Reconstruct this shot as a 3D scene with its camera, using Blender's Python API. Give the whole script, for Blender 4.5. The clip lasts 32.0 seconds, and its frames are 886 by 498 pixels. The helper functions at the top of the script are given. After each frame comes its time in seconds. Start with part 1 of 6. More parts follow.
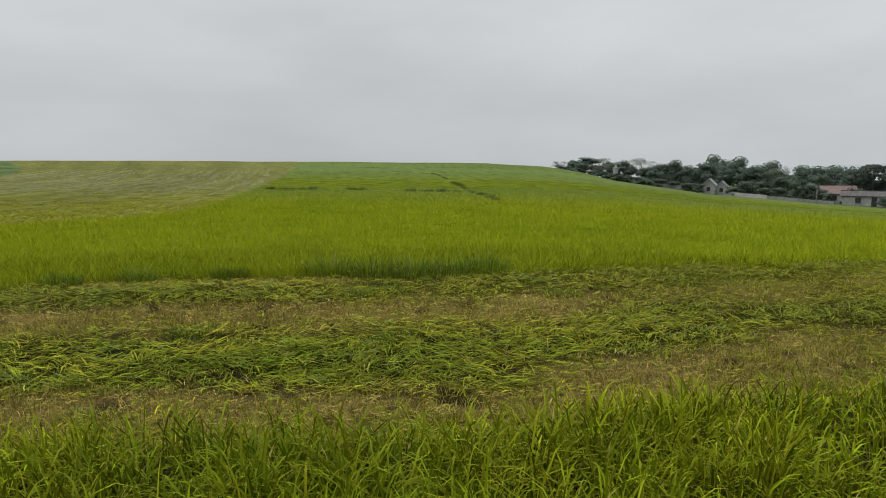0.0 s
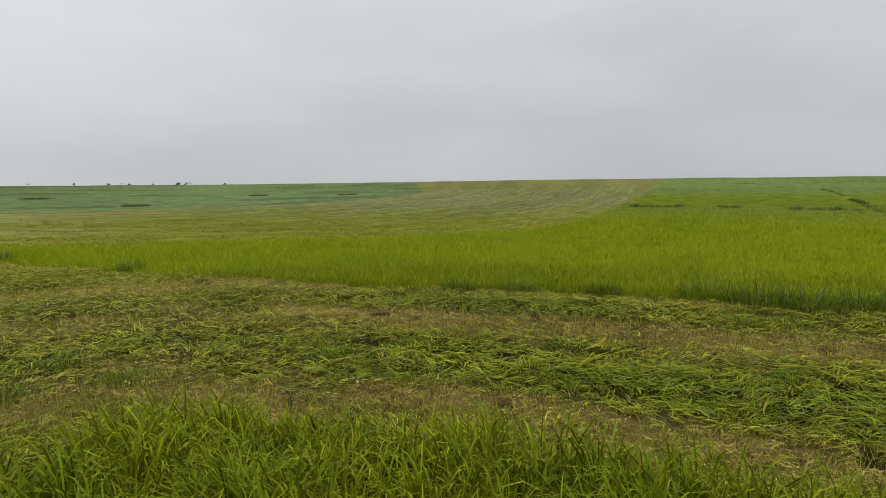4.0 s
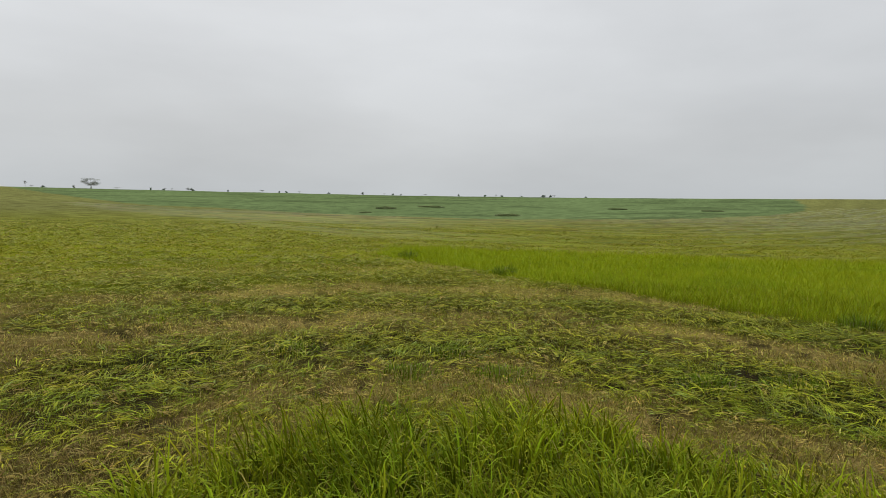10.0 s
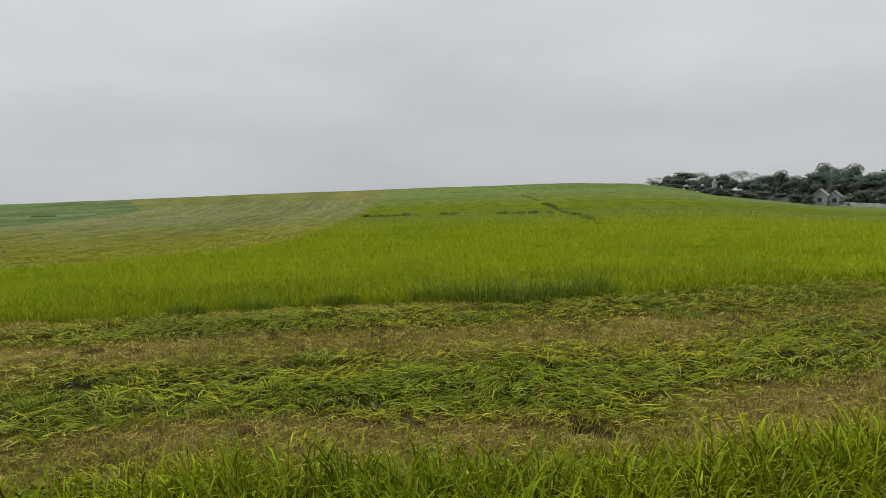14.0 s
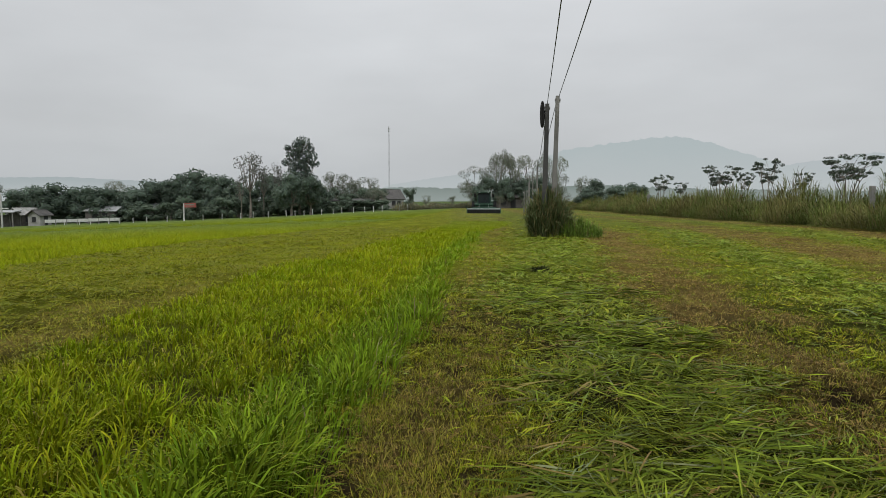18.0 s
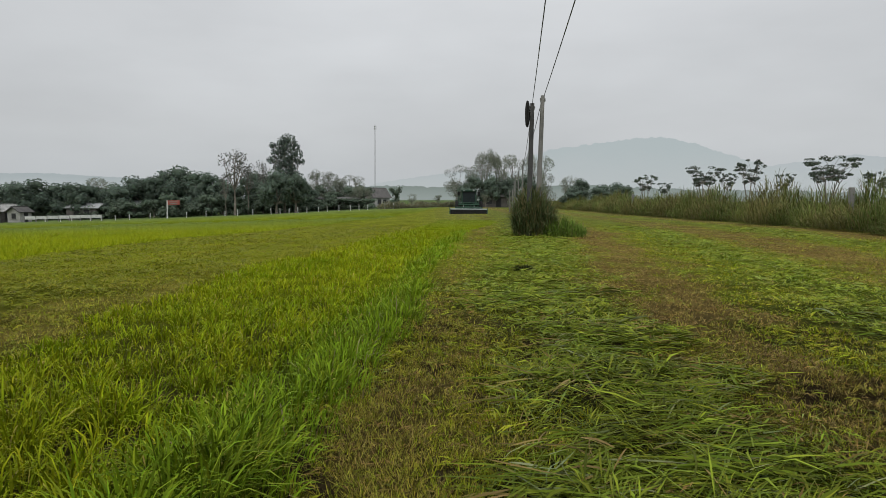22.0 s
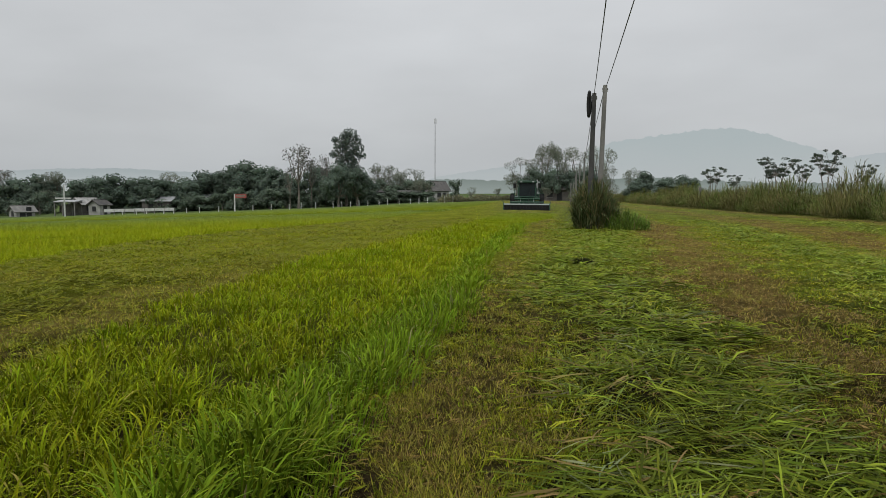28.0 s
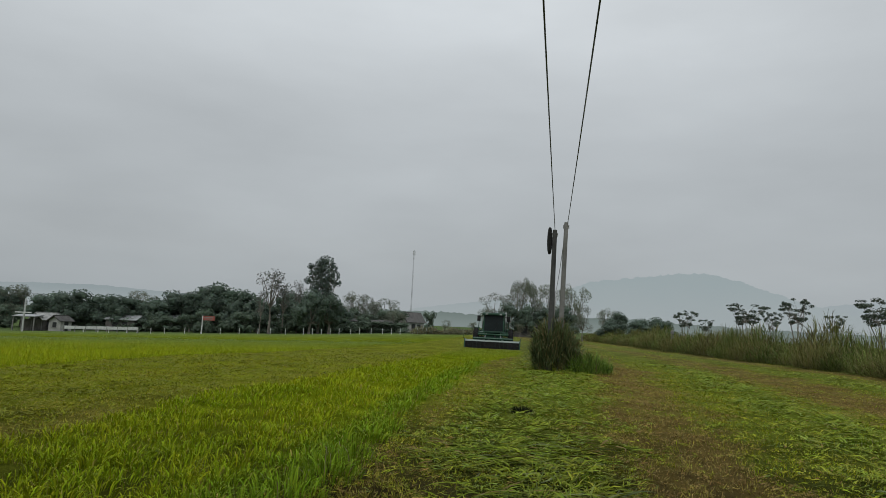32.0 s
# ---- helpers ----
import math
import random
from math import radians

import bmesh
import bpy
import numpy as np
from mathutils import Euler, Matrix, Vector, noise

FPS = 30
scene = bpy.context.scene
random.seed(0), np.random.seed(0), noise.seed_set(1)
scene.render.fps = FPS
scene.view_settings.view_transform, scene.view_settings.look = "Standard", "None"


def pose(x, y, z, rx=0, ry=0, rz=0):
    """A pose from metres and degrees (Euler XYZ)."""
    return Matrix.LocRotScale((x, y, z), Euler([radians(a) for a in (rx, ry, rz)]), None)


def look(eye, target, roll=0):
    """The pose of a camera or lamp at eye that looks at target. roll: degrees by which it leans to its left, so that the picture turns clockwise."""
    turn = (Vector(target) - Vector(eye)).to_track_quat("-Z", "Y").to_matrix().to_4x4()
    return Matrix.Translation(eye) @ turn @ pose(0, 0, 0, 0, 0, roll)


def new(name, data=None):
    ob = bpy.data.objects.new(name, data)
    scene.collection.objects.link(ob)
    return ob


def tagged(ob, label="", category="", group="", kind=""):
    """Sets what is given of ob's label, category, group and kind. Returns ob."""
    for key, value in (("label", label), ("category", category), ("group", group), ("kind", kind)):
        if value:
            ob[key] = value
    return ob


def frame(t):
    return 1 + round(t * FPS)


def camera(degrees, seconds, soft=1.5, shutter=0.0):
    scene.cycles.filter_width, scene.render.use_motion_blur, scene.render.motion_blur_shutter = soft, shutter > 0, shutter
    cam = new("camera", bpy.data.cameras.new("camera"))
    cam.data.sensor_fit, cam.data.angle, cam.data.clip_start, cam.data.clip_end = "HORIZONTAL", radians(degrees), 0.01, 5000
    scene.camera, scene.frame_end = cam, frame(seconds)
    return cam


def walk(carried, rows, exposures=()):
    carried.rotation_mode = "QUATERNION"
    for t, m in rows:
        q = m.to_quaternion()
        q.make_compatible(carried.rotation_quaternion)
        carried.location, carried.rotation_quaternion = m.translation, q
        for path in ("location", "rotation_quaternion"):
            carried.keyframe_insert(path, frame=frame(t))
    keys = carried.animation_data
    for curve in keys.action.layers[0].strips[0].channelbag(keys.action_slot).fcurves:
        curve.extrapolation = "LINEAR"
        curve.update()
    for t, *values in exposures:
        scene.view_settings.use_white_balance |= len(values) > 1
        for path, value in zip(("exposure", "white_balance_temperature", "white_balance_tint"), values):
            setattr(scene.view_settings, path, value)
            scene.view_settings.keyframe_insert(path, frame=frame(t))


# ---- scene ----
EYE = 1.6                      # the camera's mean height over the grass roots


def heading(az, el):
    a, e = radians(az), radians(el)
    return Vector((math.sin(a) * math.cos(e), math.cos(a) * math.cos(e), math.sin(e)))


# seconds, heading east of north, tilt, lean, and the sway of the body in metres
PATH = [
    (0, -78.82, -6.52, 0.48, 0.048, 0.201, -0.011),
    (0.5, -81.35, -7.39, 1.09, 0.022, 0.166, -0.021),
    (1, -85.1, -7.45, 2.32, 0.011, 0.118, -0.012),
    (1.5, -94.16, -6.8, 1.12, -0.002, 0.07, -0.014),
    (2, -98.16, -6.29, -0.33, -0.006, 0.05, -0.019),
    (2.5, -100.63, -5.58, -0.48, 0.013, 0.04, -0.001),
    (3, -102.79, -5.22, -0.23, 0.025, 0.037, 0.01),
    (3.5, -106.3, -5.07, 0.08, 0.018, 0.006, 0.003),
    (4, -110.08, -5.13, -0, 0.006, -0.023, -0.004),
    (4.5, -115.14, -4.77, -0.31, -0.009, -0.05, -0.015),
    (6.5, -125.04, -3.74, -0.22, -0.106, -0.181, -0.027),
    (7, -126.26, -3.58, 0.47, -0.041, -0.132, -0.018),
    (7.5, -132.55, -3.75, 0.73, 0.046, -0.103, 0.003),
    (8, -137.93, -4.27, 1.76, 0.04, -0.153, -0.008),
    (8.5, -142.82, -4.19, 1.94, 0.069, -0.183, 0.007),
    (9, -148.81, -4.95, 2.1, 0.084, -0.214, -0),
    (9.5, -149.87, -4.83, 1.57, 0.1, -0.216, -0.002),
    (10, -140.95, -4.28, 1.43, 0.051, -0.209, -0.008),
    (10.5, -131.9, -3.67, 1.83, 0.001, -0.206, -0.002),
    (11, -120.21, -2.35, 0.98, -0.035, -0.185, -0.002),
    (11.5, -113.26, -2.2, 0.29, -0.064, -0.163, 0.007),
    (12, -107.84, -2.41, -0.06, -0.076, -0.151, 0.002),
    (12.5, -104.34, -2.7, -0.46, -0.084, -0.121, 0.003),
    (13, -103.08, -2.82, -0.83, -0.08, -0.112, 0.004),
    (13.5, -96.95, -3.53, -0.75, -0.073, -0.082, 0.005),
    (14, -86.83, -4.37, -1.83, -0.091, -0.034, -0.015),
    (14.5, -74.1, -4.93, -2.24, -0.148, 0.061, -0.045),
    (15, -55.79, -5, -1.77, -0.149, 0.184, -0.037),
    (15.5, -31.46, -4.34, -4.01, -0.172, 0.094, -0.021),
    (16, -14, -4.4, -2.6, -0.15, 0.05, -0.015),
    (16.5, -6, -4.9, -0.8, -0.12, 0.02, -0.01),
    (17, -3.2, -5.3, 0.4, -0.1, 0, -0.01),
    (17.5, -2.21, -5.34, 0.7, -0.079, -0.014, -0.009),
    (18, -0.59, -4.34, 0.01, -0.048, -0.019, 0.004),
    (18.5, 0.25, -3.98, -0.33, -0.007, -0.026, 0.003),
    (19, 0.31, -3.81, 0.31, -0.011, -0.029, 0.003),
    (19.5, 0.07, -3.7, -0.15, 0.002, -0.036, 0.006),
    (20, 0, -3.62, 0.02, -0, -0, 0),
    (20.5, 0.22, -3.84, 0.24, -0.016, -0.008, 0.008),
    (21, 0.45, -4.01, 0.37, -0.017, -0.046, 0),
    (21.5, 0.64, -4.11, 0.46, -0.012, -0.029, -0.002),
    (22, 0.67, -4.44, 0.35, 0, -0.026, 0),
    (22.5, 0.54, -4.4, 0.08, -0.004, -0.06, -0.006),
    (23, 1.08, -4.06, -0.63, -0.009, -0.084, 0.002),
    (23.5, 1.4, -3.85, -0.61, 0.011, -0.117, 0.012),
    (24, 1.67, -3.79, -0.44, 0.005, -0.132, 0.007),
    (24.5, 1.55, -3.79, -0.59, 0.01, -0.13, 0.005),
    (25, 1.62, -3.85, -0.72, 0.002, -0.102, -0.008),
    (25.5, 1.11, -3.35, -0.35, 0.038, -0.137, -0),
    (27.5, -1.6, -3.83, 3.16, 0.034, 0.061, -0.027),
    (28, -4.63, -5.04, 0.28, 0.058, 0.101, -0.045),
    (28.5, -5.48, -4.39, 0.55, 0.046, 0.035, -0.046),
    (29, -5.63, -4.69, 0.92, 0.054, 0.072, -0.044),
    (29.5, -6.67, -3.23, 0.6, 0.111, 0.151, -0.033),
    (30, -7.26, 0, 2.62, 0.128, 0.231, -0.017),
    (30.5, -6.18, 3.73, 4.32, 0.3, 0.4, 0.03),
    (31, -6.45, 4.97, 2.53, 0.6, 1.0, -0.01),
    (31.2, -5.97, 5.45, 2.8, 0.68, 1.12, 0.0),
    (31.4, -2.94, 5.45, 4.6, 0.76, 1.24, 0.0),
    (31.6, 2.97, 7.02, 5.7, 0.84, 1.36, 0.0),
    (31.7, 2.25, 7.3, 3.0, 0.88, 1.42, 0.0),
    (31.8, -0.6, 7.05, 1.5, 0.92, 1.48, 0.01),
    (31.9, -2.85, 6.97, 2.0, 0.96, 1.54, 0.01),
    (32, -3.11, 6.68, 2.88, 1.0, 1.6, 0.02),
]
cam = camera(68.94, 32.0, soft=0.6)
rows = []
for t, az, el, lean, sx, sy, sz in PATH:
    eye = Vector((sx, sy, EYE + sz))
    rows.append((t, look(eye, eye + heading(az, el), lean)))
walk(cam, rows, exposures=[(0, 0.0, 6500, 10), (15, 0.0, 6500, 10), (18, -0.09, 6500, 10), (25, -0.09, 6500, 10), (28, -0.16, 6500, 10), (29, -0.08, 6500, 10), (30.5, -0.30, 6400, 8), (31.2, -0.47, 6350, 7), (32, -0.50, 6300, 7)])

# ---- overcast daylight ----
world = bpy.data.worlds.new("overcast")
scene.world = world
world.use_nodes = True
wn, wl = world.node_tree.nodes, world.node_tree.links
wn.clear()
w_out = wn.new("ShaderNodeOutputWorld")
w_bg = wn.new("ShaderNodeBackground")
w_sky = wn.new("ShaderNodeTexSky")
w_sky.sky_type = "NISHITA"
w_sky.sun_disc = False
w_sky.sun_elevation = radians(48)
w_sky.sun_rotation = radians(200)
w_sky.dust_density = 4.0
w_co = wn.new("ShaderNodeTexCoord")
w_sep = wn.new("ShaderNodeSeparateXYZ")
w_ramp = wn.new("ShaderNodeValToRGB")
el = w_ramp.color_ramp.elements
el[0].position, el[0].color = 0.0, (0.53, 0.56, 0.58, 1)
el[1].position, el[1].color = 1.0, (1.75, 1.78, 1.82, 1)
for at, col in ((0.10, (0.57, 0.59, 0.605, 1)), (0.28, (0.68, 0.70, 0.72, 1)), (0.46, (0.90, 0.92, 0.945, 1)), (0.62, (1.25, 1.28, 1.32, 1))):
    e = el.new(at)
    e.color = col
w_map = wn.new("ShaderNodeMapping")
w_map.inputs["Scale"].default_value = (1.6, 1.6, 5.0)
w_noise = wn.new("ShaderNodeTexNoise")
w_noise.inputs["Scale"].default_value = 1.3
w_noise.inputs["Detail"].default_value = 5
w_cl = wn.new("ShaderNodeMapRange")
w_cl.inputs["From Min"].default_value, w_cl.inputs["From Max"].default_value = 0.3, 0.7
w_cl.inputs["To Min"].default_value, w_cl.inputs["To Max"].default_value = 0.90, 1.08
w_mul = wn.new("ShaderNodeVectorMath")
w_mul.operation = "SCALE"
w_mix = wn.new("ShaderNodeMix")
w_mix.data_type = "RGBA"
w_mix.inputs["Factor"].default_value = 0.96
w_dim = wn.new("ShaderNodeVectorMath")
w_dim.operation = "SCALE"
w_dim.inputs["Scale"].default_value = 0.10
wl.new(w_co.outputs["Generated"], w_sep.inputs[0])
wl.new(w_sep.outputs["Z"], w_ramp.inputs[0])
wl.new(w_co.outputs["Generated"], w_map.inputs[0])
wl.new(w_map.outputs[0], w_noise.inputs["Vector"])
wl.new(w_noise.outputs["Fac"], w_cl.inputs["Value"])
wl.new(w_ramp.outputs[0], w_mul.inputs[0])
w_north = wn.new("ShaderNodeMapRange")
w_north.inputs["From Min"].default_value, w_north.inputs["From Max"].default_value = 0, 1
w_north.inputs["To Min"].default_value, w_north.inputs["To Max"].default_value = 0.93, 1.06
w_both = wn.new("ShaderNodeMath")
w_both.operation = "MULTIPLY"
w_abs = wn.new("ShaderNodeMath")
w_abs.operation = "ABSOLUTE"
wl.new(w_sep.outputs["Y"], w_abs.inputs[0])
wl.new(w_abs.outputs[0], w_north.inputs["Value"])
wl.new(w_north.outputs[0], w_both.inputs[0])
wl.new(w_cl.outputs[0], w_both.inputs[1])
wl.new(w_both.outputs[0], w_mul.inputs["Scale"])
wl.new(w_sky.outputs[0], w_dim.inputs[0])
wl.new(w_dim.outputs[0], w_mix.inputs["A"])
wl.new(w_mul.outputs[0], w_mix.inputs["B"])
wl.new(w_mix.outputs["Result"], w_bg.inputs["Color"])
wl.new(w_bg.outputs[0], w_out.inputs[0])
w_bg.inputs["Strength"].default_value = 1.0

sun = new("sun", bpy.data.lights.new("sun", "SUN"))
sun.data.energy, sun.data.angle, sun.data.color = 1.3, radians(22), (1.0, 0.97, 0.92)
sun.matrix_world = look((0, 0, 50), Vector((0, 0, 50)) - heading(-160, 48))


# ---- materials ----
def material(name, rough=0.8, metal=0.0, spec=0.3):
    m = bpy.data.materials.new(name)
    m.use_nodes = True
    b = m.node_tree.nodes["Principled BSDF"]
    b.inputs["Roughness"].default_value = rough
    b.inputs["Metallic"].default_value = metal
    b.inputs["Specular IOR Level"].default_value = spec
    return m, m.node_tree.nodes, m.node_tree.links, b


def speckled(name, dark, light, scale=3.0, rough=0.8, metal=0.0, spec=0.3, fine=0.0, bump=0.3, depth=0.01, stretch=(1, 1, 1)):
    """Two tones mixed by coarse and fine noise, with a bump, in the thing's own metres."""
    m, n, l, b = material(name, rough, metal, spec)
    co = n.new("ShaderNodeTexCoord")
    mp = n.new("ShaderNodeMapping")
    mp.inputs["Scale"].default_value = stretch
    big, small = n.new("ShaderNodeTexNoise"), n.new("ShaderNodeTexNoise")
    big.inputs["Scale"].default_value, big.inputs["Detail"].default_value = scale, 5
    small.inputs["Scale"].default_value, small.inputs["Detail"].default_value = fine or scale * 9, 4
    info = n.new("ShaderNodeObjectInfo")
    add = n.new("ShaderNodeMath")
    add.operation = "MULTIPLY_ADD"
    add.inputs[1].default_value = 0.45
    add2 = n.new("ShaderNodeMath")
    add2.operation = "MULTIPLY_ADD"
    add2.inputs[1].default_value = 0.18
    rng = n.new("ShaderNodeMapRange")
    rng.inputs["From Min"].default_value, rng.inputs["From Max"].default_value = 0.55, 1.05
    mix = n.new("ShaderNodeMix")
    mix.data_type = "RGBA"
    mix.inputs["A"].default_value, mix.inputs["B"].default_value = (*dark, 1), (*light, 1)
    bp = n.new("ShaderNodeBump")
    bp.inputs["Strength"].default_value, bp.inputs["Distance"].default_value = bump, depth
    l.new(co.outputs["Object"], mp.inputs[0])
    for t in (big, small):
        l.new(mp.outputs[0], t.inputs["Vector"])
    l.new(small.outputs["Fac"], add.inputs[0])
    l.new(big.outputs["Fac"], add.inputs[2])
    l.new(info.outputs["Random"], add2.inputs[0])
    l.new(add.outputs[0], add2.inputs[2])
    l.new(add2.outputs[0], rng.inputs["Value"])
    l.new(rng.outputs[0], mix.inputs["Factor"])
    l.new(mix.outputs["Result"], b.inputs["Base Color"])
    l.new(small.outputs["Fac"], bp.inputs["Height"])
    l.new(bp.outputs[0], b.inputs["Normal"])
    return m


def leafy(name, gain=1.0, through_light=0.35, rough=0.65, sheen=0.08):
    """Blades and leaves: the tint of each blade comes from the mesh, some light passes through."""
    m, n, l, b = material(name, rough, 0, sheen)
    at = n.new("ShaderNodeVertexColor")
    at.layer_name = "tint"
    info = n.new("ShaderNodeObjectInfo")
    hsv = n.new("ShaderNodeHueSaturation")
    mr = n.new("ShaderNodeMapRange")
    mr.inputs["To Min"].default_value, mr.inputs["To Max"].default_value = 0.82 * gain, 1.18 * gain
    tr = n.new("ShaderNodeBsdfTranslucent")
    mx = n.new("ShaderNodeMixShader")
    mx.inputs[0].default_value = through_light
    l.new(info.outputs["Random"], mr.inputs["Value"])
    l.new(mr.outputs[0], hsv.inputs["Value"])
    l.new(at.outputs["Color"], hsv.inputs["Color"])
    l.new(hsv.outputs[0], b.inputs["Base Color"])
    l.new(hsv.outputs[0], tr.inputs["Color"])
    l.new(b.outputs[0], mx.inputs[1])
    l.new(tr.outputs[0], mx.inputs[2])
    l.new(mx.outputs[0], n["Material Output"].inputs["Surface"])
    return m


def soil():
    """The field's floor: zone tints from the mesh, broken by clods and straw."""
    m, n, l, b = material("field_floor", 1.0, 0, 0.0)
    at = n.new("ShaderNodeVertexColor")
    at.layer_name = "tint"
    co = n.new("ShaderNodeTexCoord")
    a, c = n.new("ShaderNodeTexNoise"), n.new("ShaderNodeTexNoise")
    a.inputs["Scale"].default_value, a.inputs["Detail"].default_value = 34.0, 9
    c.inputs["Scale"].default_value, c.inputs["Detail"].default_value = 0.7, 6
    add = n.new("ShaderNodeMath")
    mr = n.new("ShaderNodeMapRange")
    mr.inputs["From Min"].default_value, mr.inputs["From Max"].default_value = 0.7, 1.3
    mr.inputs["To Min"].default_value, mr.inputs["To Max"].default_value = 0.4, 1.5
    vm = n.new("ShaderNodeVectorMath")
    vm.operation = "SCALE"
    bp = n.new("ShaderNodeBump")
    bp.inputs["Strength"].default_value, bp.inputs["Distance"].default_value = 0.8, 0.05
    for t in (a, c):
        l.new(co.outputs["Object"], t.inputs["Vector"])
    l.new(a.outputs["Fac"], add.inputs[0])
    l.new(c.outputs["Fac"], add.inputs[1])
    l.new(add.outputs[0], mr.inputs["Value"])
    l.new(at.outputs["Color"], vm.inputs[0])
    l.new(mr.outputs[0], vm.inputs["Scale"])
    l.new(vm.outputs[0], b.inputs["Base Color"])
    l.new(a.outputs["Fac"], bp.inputs["Height"])
    l.new(bp.outputs[0], b.inputs["Normal"])
    return m


M_FLOOR = soil()
M_BLADE = leafy("grass_blade", 1.0, 0.12, 0.55, 0.03)
M_CUT = leafy("cut_blade", 1.0, 0.08, 0.5, 0.03)
M_LEAF = leafy("tree_leaf", 1.0, 0.45, 0.7, 0.15)
M_REED = leafy("reed_leaf", 1.0, 0.3, 0.65, 0.06)
M_BARK = speckled("bark", (0.07, 0.06, 0.05), (0.22, 0.20, 0.17), 2.0, 0.95)
M_CONCRETE = speckled("weathered_concrete", (0.10, 0.10, 0.094), (0.20, 0.197, 0.185), 1.5, 0.9)
M_DARKPOLE = speckled("tarred_concrete", (0.028, 0.029, 0.029), (0.075, 0.074, 0.072), 1.5, 0.9)
M_WHITEWASH = speckled("stained_limewash", (0.20, 0.20, 0.19), (0.37, 0.37, 0.355), 0.8, 0.9)
M_WHITE_POST = speckled("white_painted_concrete", (0.33, 0.34, 0.33), (0.52, 0.53, 0.52), 2.5, 0.8)
M_TILE = speckled("old_roof_tile", (0.045, 0.045, 0.044), (0.105, 0.10, 0.095), 1.2, 0.9)
M_REDTILE = speckled("red_roof_tile", (0.13, 0.09, 0.078), (0.20, 0.145, 0.13), 1.2, 0.9)
M_SHEET = speckled("roof_sheet", (0.19, 0.20, 0.205), (0.33, 0.335, 0.34), 1.0, 0.6, 0.1)
M_BRICK = speckled("bare_brick", (0.06, 0.057, 0.053), (0.125, 0.118, 0.108), 1.5, 0.95)
M_DARK = speckled("dark_opening", (0.015, 0.016, 0.017), (0.03, 0.032, 0.034), 2.0, 0.6)
M_BLACK = speckled("black_rubber", (0.010, 0.010, 0.010), (0.024, 0.024, 0.024), 6.0, 0.8, 0.0, 0.12)
M_WIRE = speckled("wire_sheath", (0.02, 0.02, 0.022), (0.05, 0.05, 0.055), 6.0, 0.6)
M_GREEN = speckled("green_machine_paint", (0.008, 0.042, 0.022), (0.016, 0.068, 0.034), 2.0, 0.42, 0.0, 0.4, bump=0.05)
M_DKGREEN = speckled("dusty_green_paint", (0.010, 0.036, 0.022), (0.022, 0.058, 0.036), 2.5, 0.6, 0.0, 0.3, bump=0.05)
M_STEEL = speckled("bare_steel", (0.28, 0.29, 0.30), (0.50, 0.51, 0.52), 3.0, 0.4, 0.8)
M_CREAM = speckled("pale_dusty_steel", (0.10, 0.14, 0.12), (0.21, 0.24, 0.22), 3.0, 0.6)
M_RED = speckled("faded_red_board", (0.20, 0.05, 0.045), (0.30, 0.08, 0.065), 1.5, 0.6)
M_GLASS = speckled("cab_glass", (0.006, 0.010, 0.010), (0.014, 0.020, 0.020), 1.0, 0.12, 0.0, 0.14, bump=0.0)
M_LAMP = speckled("lamp_lens", (0.22, 0.24, 0.23), (0.34, 0.36, 0.35), 9.0, 0.15, 0.0, 0.7, bump=0.0)


# ---- the lie of the land ----
def lattice(ix, iy, seed):
    h = np.sin(ix * 127.1 + iy * 311.7 + seed * 74.7) * 43758.5453
    return h - np.floor(h)


def value_noise(x, y, size, seed=0):
    x, y = np.asarray(x, float) / size, np.asarray(y, float) / size
    ix, iy = np.floor(x), np.floor(y)
    fx, fy = x - ix, y - iy
    fx, fy = fx * fx * (3 - 2 * fx), fy * fy * (3 - 2 * fy)
    a, b = lattice(ix, iy, seed), lattice(ix + 1, iy, seed)
    c, d = lattice(ix, iy + 1, seed), lattice(ix + 1, iy + 1, seed)
    return (a * (1 - fx) + b * fx) * (1 - fy) + (c * (1 - fx) + d * fx) * fy


def ramp(v, a, b):
    t = np.clip((np.asarray(v, float) - a) / (b - a), 0, 1)
    return t * t * (3 - 2 * t)


# heading, distance of the field's far rim, and the rim's elevation seen from the eye
RIM = np.array([
    (-200, 230, 0.25), (-180, 230, 0.24), (-160, 230, 0.30), (-145, 230, 0.36), (-130, 225, 0.54), (-115, 225, 0.78), (-100, 220, 1.0),
    (-86, 215, 1.10), (-75, 210, 1.08), (-70, 205, 0.84), (-66.6, 200, 0.32), (-64, 198, -0.34), (-56.7, 185, -1.36), (-48.6, 168, -1.95),
    (-44.4, 160, -2.2), (-36.5, 150, -2.05), (-27, 142, -1.86), (-16, 137, -1.48), (-6.5, 132, -1.02), (0, 130, -0.72), (20, 130, -0.70),
    (60, 140, -0.6), (110, 200, -0.4), (160, 230, 0.2)])


